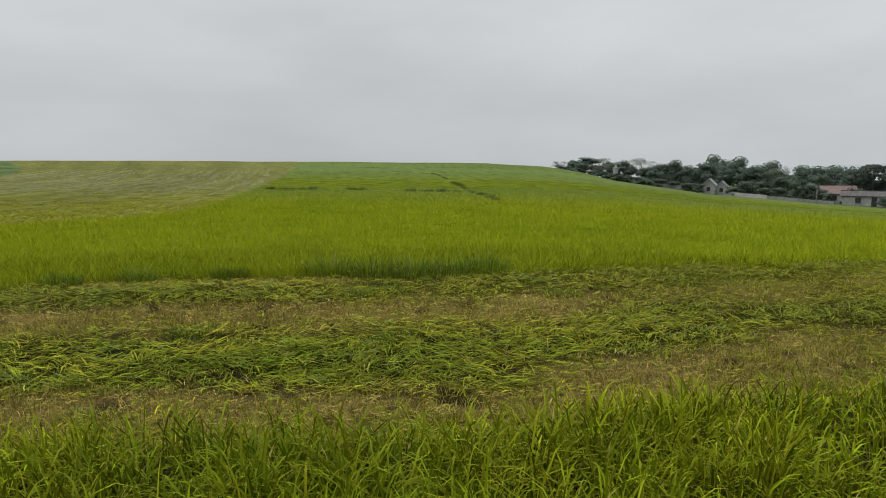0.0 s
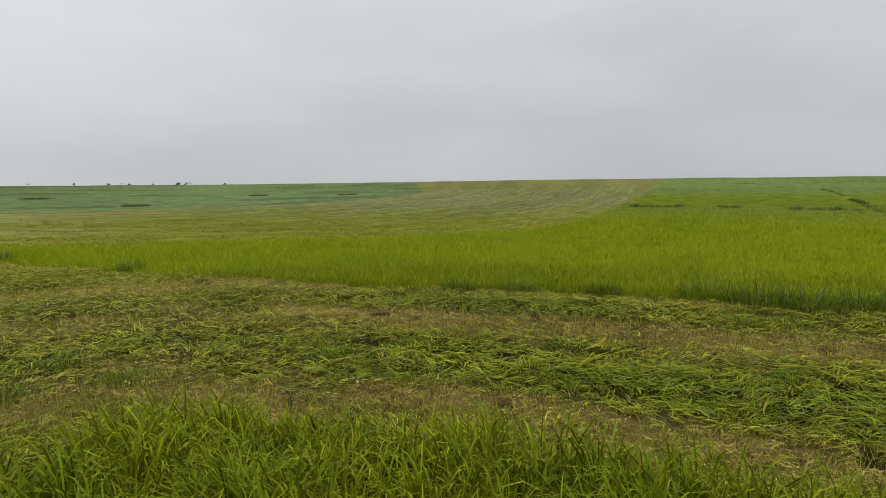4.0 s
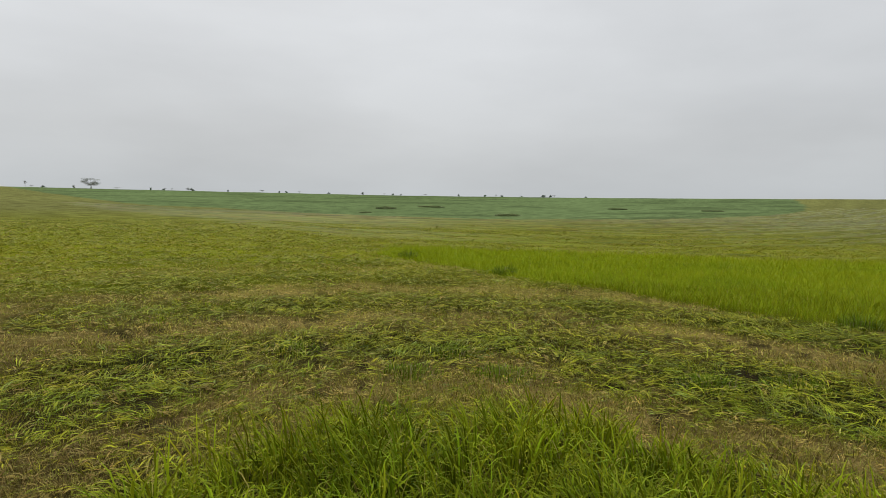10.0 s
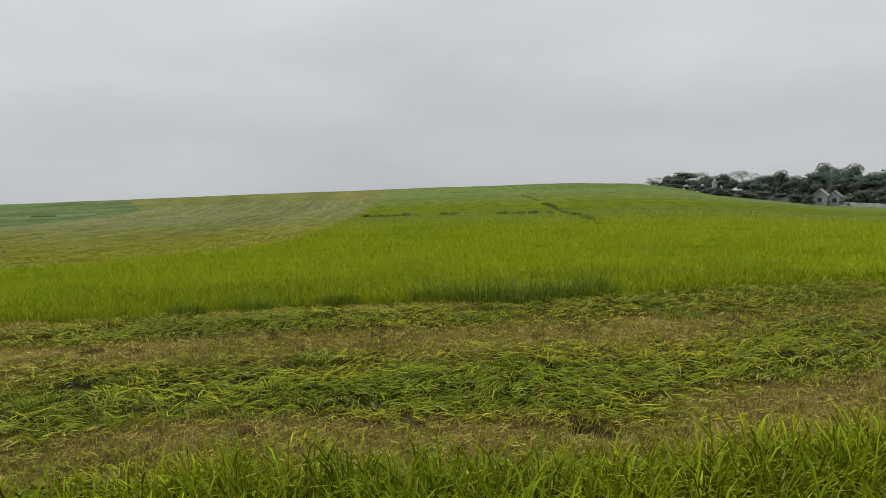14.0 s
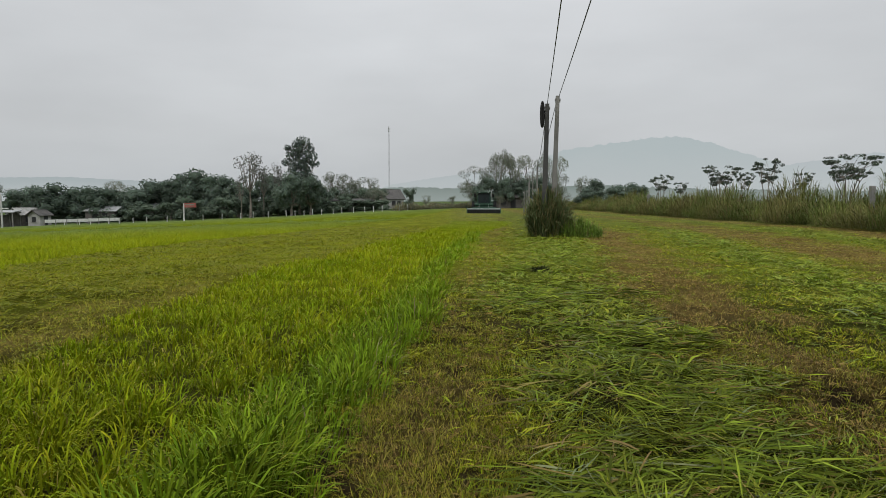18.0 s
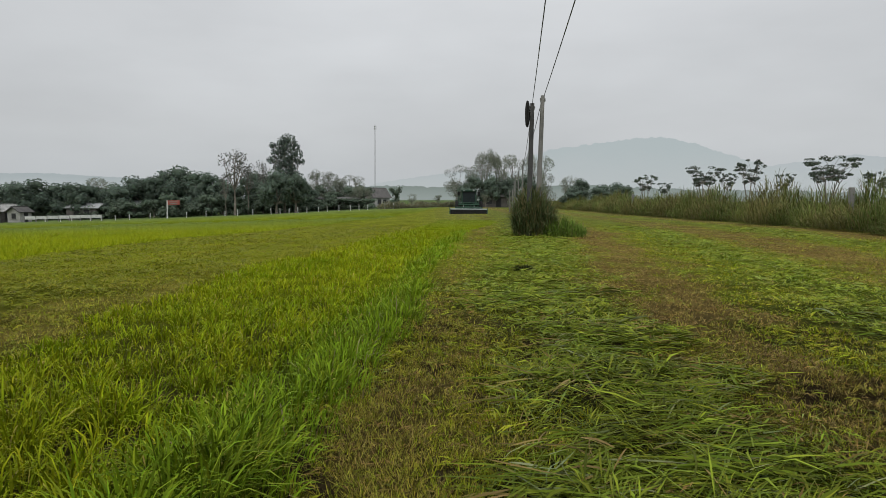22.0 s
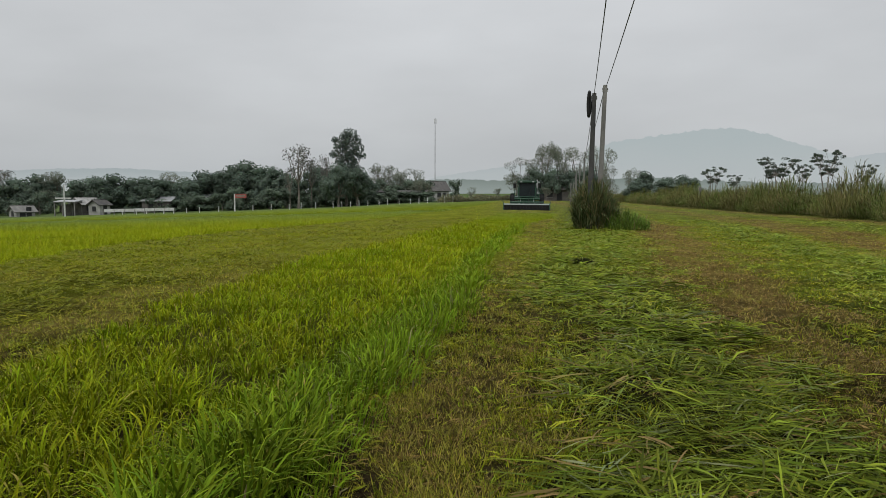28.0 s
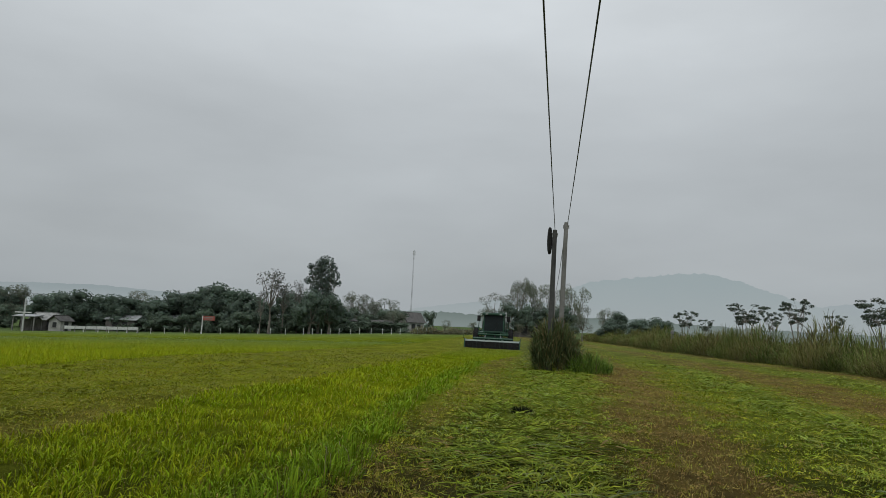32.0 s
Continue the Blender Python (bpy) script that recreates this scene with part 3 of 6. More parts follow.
def grow_standing():
    # the tall meadow beyond the cut strip: bent blades near by, plain ones farther off
    for name, count, r0, r1, thin, per, plain in (("meadow_grass", 9500, 8.5, 13.5, 1.2, 13, False), ("far_meadow_grass", 46000, 13.5, 80.0, 1.7, 14, True)):
        cx, cy = sprinkle(count, r0, r1, thin, -152, 8)
        big, near, ahead, crop = standing(cx, cy)
        r = np.hypot(cx, cy)
        keep = (big | ahead) & (RNG.random(len(cx)) > ramp(r, 45, 80))
        cx, cy, ah, r = cx[keep], cy[keep], ahead[keep], r[keep]
        clump, patch = value_noise(cx, cy, 1.3, 21), value_noise(cx, cy, 6, 22)
        tall = (0.20 + 0.15 * clump) * np.where(ah, 0.7, 1.0) * (1 - 0.5 * ramp(r, 25, 80))
        wide = 0.0070 * (1 + np.clip(r - 8, 0, None) / 12)
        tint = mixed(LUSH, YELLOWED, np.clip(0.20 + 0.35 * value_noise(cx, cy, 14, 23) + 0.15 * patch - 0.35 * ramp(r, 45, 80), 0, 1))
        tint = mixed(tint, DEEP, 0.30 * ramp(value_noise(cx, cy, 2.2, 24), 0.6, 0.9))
        # haze painted in: blades turn to the pale far tint from 26 m on
        tint = mixed(tint, HAZY_CROP * 1.45, 0.9 * ramp(r, 26, 75)) * np.where(ah, 0.95, 1.04)[:, None]
        x, y, h, w, ln, to, t = tufts(cx, cy, per, 0.16 + r * 0.007, tall, wide, tint, 0.98, 0.02, 0.10 if plain else 0.20)
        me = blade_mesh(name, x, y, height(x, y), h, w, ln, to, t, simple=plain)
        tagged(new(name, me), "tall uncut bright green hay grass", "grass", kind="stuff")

    # the strip beside the camera: knee-high and arching close by, shorter to the north, lush along its east edge
    cx, cy = sprinkle(26000, 1.4, 34.0, 0.95, -190, 12)
    keep = standing(cx, cy)[1] & (value_noise(cx, cy, 0.26, 36) > 0.22)
    cx, cy = cx[keep], cy[keep]
    r = np.hypot(cx, cy)
    rim = cx - np.interp(cy, [-3.7, 0, 4, 6.3, 10.1, 21.5, 31], [-0.5, -0.8, -1.0, -0.88, -0.46, 0.6, 1.5])
    lush = ramp(rim, -0.9, -0.25) * ramp(cy, 0.5, 2.5)
    clump = value_noise(cx, cy, 0.6, 33)
    tall = (0.25 + 0.26 * clump) * (1 - 0.52 * ramp(cy, 2, 7)) * (1 + 0.25 * lush)
    tint = mixed(LUSH, YELLOWED, np.clip(0.05 + 0.5 * value_noise(cx, cy, 1.3, 34) - 0.8 * lush, 0, 1))
    tint = mixed(tint, DEEP, 0.40 * ramp(value_noise(cx, cy, 0.6, 35), 0.5, 0.8) * (1 - 0.7 * ramp(r, 5, 12)))
    # dim foreground painted in: tint darker towards the eye, full past 14 m
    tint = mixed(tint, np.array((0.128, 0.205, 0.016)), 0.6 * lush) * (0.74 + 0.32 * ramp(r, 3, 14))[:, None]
    tint = shade(tint, len(cx), (0.22 - 0.12 * ramp(r, 4, 12))[:, None], 0.05)
    wide = 0.0105 * (1 + np.clip(r - 4, 0, None) / 18) * (1 + 0.3 * lush)
    x, y, h, w, ln, to, t = tufts(cx, cy, 24, 0.13 + 0.006 * r, tall, wide, tint, 1.05, 0.07, 0.34 - 0.22 * ramp(r, 4, 12))
    to = to + np.where(RNG.random(len(to)) < 0.35, (1.3 - to) * 0.6, 0)
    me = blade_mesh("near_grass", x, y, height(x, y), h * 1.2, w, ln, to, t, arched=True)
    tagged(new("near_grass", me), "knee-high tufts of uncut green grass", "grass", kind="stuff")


def grow_cut():
    # locks of long blades left lying by the mower, roughly combed along its rounds
    x, y = sprinkle(262000, 2.0, 46.0, 1.36, -195, 44)
    big, near, ahead, crop = standing(x, y)
    g, b = swaths(x, y)
    r = np.hypot(x, y)
    keep = ~(big | near | ahead | crop) & (RNG.random(len(x)) < (0.78 + 0.10 * g) * (1 - 0.5 * east_of(x, y) * ramp(-r, -9, -4)) * (1 - 0.95 * bare(x, y)) * (1 - ramp(r, 32, 46)))
    x, y, g, b, r = x[keep], y[keep], g[keep], b[keep], r[keep]
    n = len(x)
    d, along, head, east = lane_axes(x, y)
    pile = ramp(0.6 * value_noise(along * 0.5, d, 0.45, 41) + 0.4 * value_noise(x, y, 0.22, 45), 0.28, 0.75)
    lift = 0.006 + (0.01 + (0.085 + 0.065 * east) * pile) * np.maximum(g, 0.15) * RNG.random(n)
    swing = 3.2 * (value_noise(x, y, 0.6, 42) - 0.5)
    toward = np.where(RNG.random(n) < east, 1.25 + swing + RNG.normal(size=n) * 0.75, head + swing * 0.6 + RNG.normal(size=n) * 0.7)
    toward = toward + math.pi * (RNG.random(n) < 0.45)
    tan = RNG.random(n) < np.clip(0.17 + (0.78 + 0.37 * east) * b - 0.20 * g + 0.05 * east - 0.12 * ramp(y, 2, 7) * (1 - east) + 0.30 * b * ramp(-y, 5, 8), 0.06, 0.90)
    length = (0.07 + 0.24 * RNG.random(n) ** 1.5) * (0.45 + 0.65 * g) * np.where(tan, 0.7, 1.0)
    length = length * (1 + 0.5 * east * g * ramp(-r, -10, -4))
    tone = value_noise(along * 0.6, d, 0.5, 43)
    green = mixed(DEEP * 0.92, CUT * 1.10, np.clip(0.05 + 0.9 * tone + 0.25 * (1 - g), 0, 1))
    green = mixed(green, np.array((0.138, 0.182, 0.020)), np.clip(1.0 * east * g, 0, 0.70))
    # a few paler blades, their colour standing in for glossy highlights
    green = np.where((RNG.random(n) < 0.05)[:, None], np.array((0.165, 0.215, 0.045)), green)
    straw = mixed(np.array((0.285, 0.230, 0.052)), np.array((0.150, 0.096, 0.032)), np.clip(0.05 + 0.70 * east + 0.45 * ramp(-y, 2.5, 5) * ramp(x, -2.5, -0.5) + 0.5 * (value_noise(x, y, 0.5, 55) - 0.5), 0, 1))
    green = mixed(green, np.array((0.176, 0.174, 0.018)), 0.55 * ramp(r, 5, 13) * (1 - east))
    # brightness painted into the tint: dimmer near the eye eastward, lifted farther off
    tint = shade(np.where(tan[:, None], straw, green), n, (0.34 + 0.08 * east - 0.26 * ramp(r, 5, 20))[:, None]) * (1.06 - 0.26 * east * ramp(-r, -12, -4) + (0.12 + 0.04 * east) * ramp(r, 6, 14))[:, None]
    tint = mixed(tint, np.array((0.150, 0.160, 0.010)), 0.35 * ramp(y, 2, 7) * (1 - east)) * (1 - 0.12 * ramp(y, 2, 7) * (1 - east))[:, None]
    per = 4
    k = np.repeat(np.arange(n), per)
    m = len(k)
    spread = 0.026 * (1 + np.clip(r - 4, 0, None) / 11)[k]
    side, back = RNG.normal(size=m) * spread, (RNG.random(m) - 0.5) * 0.7 * length[k]
    turn = toward[k] + RNG.normal(size=m) * 0.22
    bx, by = x[k] + np.cos(turn) * side + np.sin(turn) * back, y[k] - np.sin(turn) * side + np.cos(turn) * back
    wide = (0.0046 + (0.0066 + 0.0076 * east * g)[k] * RNG.random(m) ** 1.2) * (1 + np.clip(r - 4, 0, None) / 15)[k] * np.where(tan, 0.85, 1.0)[k]
    bz = height(bx, by) + lift[k] * (0.5 + 0.7 * RNG.random(m))
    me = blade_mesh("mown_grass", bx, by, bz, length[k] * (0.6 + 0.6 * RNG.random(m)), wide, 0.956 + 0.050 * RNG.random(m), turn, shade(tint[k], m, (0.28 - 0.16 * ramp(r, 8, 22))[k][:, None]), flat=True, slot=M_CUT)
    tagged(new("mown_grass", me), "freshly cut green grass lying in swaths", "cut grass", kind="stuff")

    # the longest blades, loose on top of the heaps beside the track
    x, y = sprinkle(30000, 1.6, 13.0, 1.0, -12, 46)
    g, b = swaths(x, y)
    big, near, ahead, crop = standing(x, y)
    d, along, head, east = lane_axes(x, y)
    keep = ~(big | near | ahead) & (RNG.random(len(x)) < ramp(g, 0.35, 0.85) * ramp(value_noise(x, y, 0.5, 58), 0.25, 0.6) * east * (1 - ramp(np.hypot(x, y), 7, 13)))
    x, y = x[keep], y[keep]
    n, r = len(x), np.hypot(x, y)
    lie = 1.25 + 2.6 * (value_noise(x, y, 0.9, 42) - 0.5) + RNG.normal(size=n) * 0.65 + math.pi * (RNG.random(n) < 0.4)
    tint = mixed(np.array((0.062, 0.092, 0.007)), np.array((0.118, 0.148, 0.016)), value_noise(x, y, 0.35, 57))
    # pale grey-green blades: leaf undersides, and gloss painted as colour
    tint = np.where((RNG.random(n) < 0.10)[:, None], np.array((0.150, 0.172, 0.075)), tint)
    tint = np.where((RNG.random(n) < 0.10)[:, None], np.array((0.170, 0.130, 0.045)), tint)
    me = ribbons("long_cut_grass", x, y, height(x, y) + 0.015 + 0.10 * RNG.random(n) ** 1.5, 0.20 + 0.42 * RNG.random(n) ** 1.6, (0.006 + 0.008 * RNG.random(n)) * (1 + np.clip(r - 5, 0, None) / 14), lie, shade(tint, n, 0.28), M_CUT)
    tagged(new("long_cut_grass", me), "long loose green blades on the cut swaths", "cut grass", kind="stuff")

    # stubble and withered stems, in small stools
    for name, count, r0, r1 in (("stubble", 56000, 2.0, 8.0), ("far_stubble", 80000, 8.0, 46.0), ("side_stubble", 17000, 0.15, 16.0), ("end_stubble", 11000, 38.0, 120.0)):
        cx, cy = sprinkle(count, r0, r1, *{"side_stubble": (0.9, 44, 165), "end_stubble": (1.2, -24, 30)}.get(name, (1.45, -195, 44)))
        if name == "side_stubble":
            qx, qy = sprinkle(3500, 0.1, 2.1, 0.4, -195, 165)
            cx, cy = np.concatenate([cx, qx]), np.concatenate([cy, qy])
        big, near, ahead, crop = standing(cx, cy)
        g, b = swaths(cx, cy)
        keep = ~(big | ahead | crop | (near & (cy > -2))) & (RNG.random(len(cx)) < (1.0 - 0.8 * g) * (1 - 0.9 * bare(cx, cy)) * (1 if name == "end_stubble" else 1 - ramp(np.hypot(cx, cy), 22, 46))) & ((cx < 21) | (cy < 26))
        cx, cy, b, near = cx[keep], cy[keep], b[keep], near[keep]
        n, r = len(cx), np.hypot(cx, cy)
        tall = (0.04 + 0.06 * RNG.random(n) + 0.05 * value_noise(cx, cy, 0.6, 51))
        wide = 0.0058 * (1 + np.clip(r - 5, 0, None) / 12)
        dryness = np.clip(0.05 + 1.0 * b + 0.7 * (value_noise(cx, cy, 0.5, 52) - 0.5), 0, 1)
        dryness = dryness * (1 - 0.55 * ramp(cy, 6, 20) * ramp(-cx, -4, 2))
        tint = mixed(CUT * 0.95, STRAW * 0.85, dryness * 0.8)
        tint = mixed(tint, np.array((0.182, 0.122, 0.048)), 0.85 * (RNG.random(n) < 0.25 * b + 0.5 * b * ramp(cx, 0, 3)))
        tint = mixed(tint, np.array((0.150, 0.175, 0.022)), 0.65 * ramp(r, 36, 50))
        tint = np.where((RNG.random(n) < 0.30 * (1 - b))[:, None], LUSH, tint)
        x, y, h, w, ln, to, t = tufts(cx, cy, 8, 0.05 + 0.008 * r, tall, wide, tint, 0.95, 0.12, 0.55)
        me = blade_mesh(name, x, y, height(x, y), h, w, ln, to, t, simple=True)
        tagged(new(name, me), "short yellow-brown stubble between the swaths", "stubble", kind="stuff")


def windrows():
    """Thin lines of raked hay along the mower's rounds on the far mown field."""
    x, lane = -14 - 205 * RNG.random(16000) ** 1.4, 1.55 * RNG.integers(0, 21, 16000) + RNG.normal(size=16000) * 0.25

    def lane_y(x):
        return lane_line(x, lane)

    run = value_noise(lane * 3, x * 0.06, 1.0, 81)
    y = lane_y(x)
    big, near, ahead, crop = standing(x, y)
    r = np.hypot(x, y)
    keep = ~(big | near | ahead | crop) & (y < back_line(x) - 1) & (RNG.random(16000) > ramp(r, 90, 165)) & (r > 20) & (run > 0.45)
    half = (0.5 + 2.2 * RNG.random(16000)) * (0.4 + r / 90)
    p0, p1 = np.stack([x - half, lane_y(x - half)], 1), np.stack([x + half, lane_y(x + half)], 1)
    pc = np.stack([x, y], 1)
    p0, p1, pc, r = p0[keep], p1[keep], pc[keep], r[keep]
    n = len(pc)
    dirs = p1 - p0
    nrm = np.stack([-dirs[:, 1], dirs[:, 0]], 1) / np.linalg.norm(dirs, axis=1)[:, None]
    wide = (0.04 + 0.08 * RNG.random(n) + r * 0.0006)[:, None]
    tall = 0.03 + 0.05 * RNG.random(n) + r * 0.0003
    pts = [p0, pc - nrm * wide, pc + nrm * wide, p1, pc]
    co = np.stack([np.concatenate([p, (height(p[:, 0], p[:, 1]) + (tall if i == 4 else -0.01))[:, None]], 1) for i, p in enumerate(pts)], 1).reshape(-1, 3)
    i = np.arange(n)[:, None] * 5
    faces = np.concatenate([i + np.array(f) for f in ((0, 1, 4), (1, 3, 4), (3, 2, 4), (2, 0, 4))])
    tint = floor_tint(pc[:, 0], pc[:, 1]) * np.where(RNG.random(n) < 0.7, 1.09, 0.89)[:, None]
    ob = new("windrow_hay", sheet("windrow_hay", co, faces, M_BLADE, np.repeat(shade(tint, n, 0.15), 5, 0)))
    tagged(ob, "thin raked rows of hay on the far mown field", "hay", kind="stuff")


grow_standing()
grow_cut()
windrows()


def tuft_mesh(name, n, radius, tall, tint, wide=0.02, dry=0.1, lean=0.6, spread=1.0):
    a, q = RNG.random(n) * 6.283, radius * np.sqrt(RNG.random(n)) * spread
    x, y = q * np.sin(a), q * np.cos(a)
    h = tall * (0.5 + 0.5 * RNG.random(n)) * (1 - 0.45 * (q / radius) ** 2)
    t = np.where((RNG.random(n) < dry)[:, None], np.array((0.20, 0.175, 0.085)), shade(np.asarray(tint), n, 0.35))
    return blade_mesh(name, x, y, np.zeros(n) - 0.03, h, wide * (0.6 + 0.8 * RNG.random(n)), 0.1 + lean * RNG.random(n), a + (RNG.random(n) - 0.5) * 1.6, t, arched=True)


def leafy_clump(name, n, radius, tall, tint, wide, dry=0.2, droop=0.8, arched=False):
    """A rank clump: leaves spring from stems at every height and arch outwards."""
    a, q = RNG.random(n) * 6.283, radius * np.sqrt(RNG.random(n))
    x, y = q * np.sin(a), q * np.cos(a)
    top = tall * (1 - 0.55 * (q / radius) ** 2) * (0.8 + 0.4 * value_noise(x * 3 + 9, y * 3, 1.0, 71))
    z = top * 0.72 * RNG.random(n) ** 0.9 - 0.05
    h = (0.28 + 0.32 * RNG.random(n)) * tall * 0.75
    lean = np.clip(0.15 + droop * RNG.random(n) * (1.2 - 0.4 * z / tall), 0, 1.07)
    t = np.where((RNG.random(n) < dry)[:, None], np.array((0.235, 0.195, 0.090)) * (0.55 + 0.5 * RNG.random((n, 1))), shade(np.asarray(tint), n, 0.4))
    return blade_mesh(name, x, y, z, h, wide * (0.6 + 0.8 * RNG.random(n)), lean, a + (RNG.random(n) - 0.5) * 2.6, t, curl=0.9, slot=M_REED, arched=arched)


def rank_tufts():
    """Darker, ranker tufts along the edge of the uncut meadow and clumps of heaped cut grass."""
    edge = [tuft_mesh("rank_tuft", 420, 0.5, 0.62, (0.112, 0.165, 0.012), 0.010, lean=0.85) for _ in range(3)]
    heap = [tuft_mesh("cut_clump", 260, 0.34, 0.15, (0.108, 0.158, 0.012), 0.010, lean=0.92) for _ in range(3)]
    for i, (x, y) in enumerate([(-9.9, 1.7), (-10.0, 2.3), (-9.9, 1.1), (-10.3, 0.4), (-10.2, 2.9), (-10.1, -1.1), (-10.1, -2.4), (-10.0, -3.4), (-10.2, -10.6), (-10.4, -14.6)]):
        ob = new("rank_tuft", edge[i % 3])
        k = 0.85 if i < 5 else 0.55
        ob.matrix_basis = Matrix.Translation((x, y, ground(x, y))) @ pose(0, 0, 0, 0, 0, 67 * i) @ Matrix.Diagonal((k, k, k, 1))
        tagged(ob, "dark rank tuft of grass at the meadow's edge", "grass tuft", "tufts along the uncut edge")
    lush = [tuft_mesh("edge_tuft", 200, 0.36, 0.40, (0.120, 0.185, 0.010), 0.011, 0.04, 0.95) for _ in range(3)]
    for i in range(22):
        y = -0.6 + 0.48 * i
        x = float(np.interp(y, [-1, 3, 6.5, 11], [-1.35, -1.1, -0.88, -0.2])) + 0.10 * math.sin(i * 2.7)
        ob = new("edge_tuft", lush[i % 3])
        k = 0.75 + 0.35 * abs(math.sin(i * 1.9))
        ob.matrix_basis = Matrix.Translation((x, y, ground(x, y))) @ pose(0, 0, 0, 0, 0, 71 * i) @ Matrix.Diagonal((k, k, k, 1))
        tagged(ob, "lush green grass tuft at the uncut patch's edge", "grass tuft", "tufts along the near patch")
    for i, (x, y) in enumerate([(-8.4, 0.8), (-8.6, 1.2), (-8.0, 3.4), (-6.6, -1.0), (-5.4, -3.1), (-4.3, -5.3), (-3.4, -4.9), (-2.7, -2.6), (-6.0, -2.6), (-5.9, 0.9), (-4.1, -4.4), (-2.9, -6.3), (2.2, 8.9), (7.6, 13.0), (8.6, 18.5)]):
        ob = new("cut_clump", heap[i % 3])
        ob.matrix_basis = Matrix.Translation((x, y, ground(x, y) + 0.02)) @ pose(0, 0, 0, 0, 0, 53 * i) @ Matrix.Diagonal((0.9, 0.9, 1, 1))
        tagged(ob, "small dark clump of cut grass on the stubble", "grass clump", "clumps of cut grass")
    ob = new("rotten_clump", tuft_mesh("rotten_clump", 340, 0.22, 0.28, (0.022, 0.026, 0.014), 0.014, 0.0, 0.98))
    ob.matrix_basis = Matrix.Translation((1.98, 14.4, ground(1.98, 14.4) + 0.02)) @ Matrix.Diagonal((0.95, 0.7, 0.75, 1))
    tagged(ob, "black clump of grass on the swath", "grass clump")


rank_tufts()


# ---- trees ----
def ball():
    bm = bmesh.new()
    bmesh.ops.create_icosphere(bm, subdivisions=2, radius=1)
    co, faces = np.array([v.co[:] for v in bm.verts]), np.array([[v.index for v in f.verts] for f in bm.faces])
    bm.free()
    return co, faces


BALL = ball()


def leaf_sheet(lobes, n, size, tint, flatten=0.0, core=0.0):
    """Leaf sprays in the outer part of a crown's lobes: n creased leaves, over ragged inner masses of foliage where it is dense."""
    lobes = [(np.array(c, float), np.array(rad, float)) for c, rad in lobes]
    vol = np.array([np.prod(q) ** 0.67 for _, q in lobes])
    pick = RNG.choice(len(lobes), n, p=vol / vol.sum())
    d = RNG.normal(size=(n, 3))
    d /= np.linalg.norm(d, axis=1)[:, None]
    q = (0.62 + 0.42 * RNG.random(n) ** 0.5)[:, None]
    c = np.array([l[0] for l in lobes])[pick] + d * q * np.array([l[1] for l in lobes])[pick]
    out = d + RNG.normal(size=(n, 3)) * 0.6 + np.array((0, 0, 0.25 + flatten))
    out /= np.linalg.norm(out, axis=1)[:, None]
    u = np.cross(out, RNG.normal(size=(n, 3)))
    u /= np.linalg.norm(u, axis=1)[:, None] + 1e-9
    v = np.cross(out, u)
    s = size * (0.5 + RNG.random((n, 1)))
    a, b = u * s, v * s * 0.55
    bend = np.cross(u, v) * s * 0.25
    co = np.stack([c - a, c + b + bend, c + a, c - b + bend], 1).reshape(-1, 3)
    i = np.arange(n)[:, None] * 4
    faces = np.concatenate([i + np.array((0, 1, 2)), i + np.array((0, 2, 3))])
    t = shade(np.asarray(tint), n, 0.22, 0.08)
    t = np.repeat(t, 4, 0)
    if core:
        at = len(co)
        for c, rad in lobes:
            rough = core * (0.8 + 0.4 * RNG.random((len(BALL[0]), 1)))
            co = np.concatenate([co, c + BALL[0] * rough * rad])
            faces = np.concatenate([faces, BALL[1] + at])
            t = np.concatenate([t, shade(np.asarray(tint), len(BALL[0]), 0.15, 0.05)])
            at += len(BALL[0])
    return sheet("crown", co, faces, M_LEAF, t)


def limbs(bm, lobes, base_r, fork, seed, extra=2):
    """A tapered trunk to the fork, and limbs that reach into every lobe."""
    rnd = random.Random(seed)
    f = Vector(fork)
    knee = Vector((f.x * 0.4 + rnd.uniform(-.1, .1), f.y * 0.4 + rnd.uniform(-.1, .1), f.z * 0.55))
    tube(bm, (0, 0, -0.3), knee, base_r * 1.15, base_r * 0.85, 8)
    tube(bm, knee, f, base_r * 0.85, base_r * 0.62, 8)
    for c, rad in lobes:
        c = Vector(c)
        mid = f.lerp(c, 0.55) + Vector((rnd.uniform(-.2, .2), rnd.uniform(-.2, .2), -0.1 * (c - f).length))
        tube(bm, f, mid, base_r * 0.5, base_r * 0.3, 6)
        tube(bm, mid, c, base_r * 0.3, base_r * 0.1, 5)
        for _ in range(extra):
            e = c + Vector([rnd.uniform(-0.9, 0.9) * q for q in rad])
            tube(bm, mid.lerp(c, rnd.uniform(0.2, 0.9)), e, base_r * 0.14, base_r * 0.04, 4)


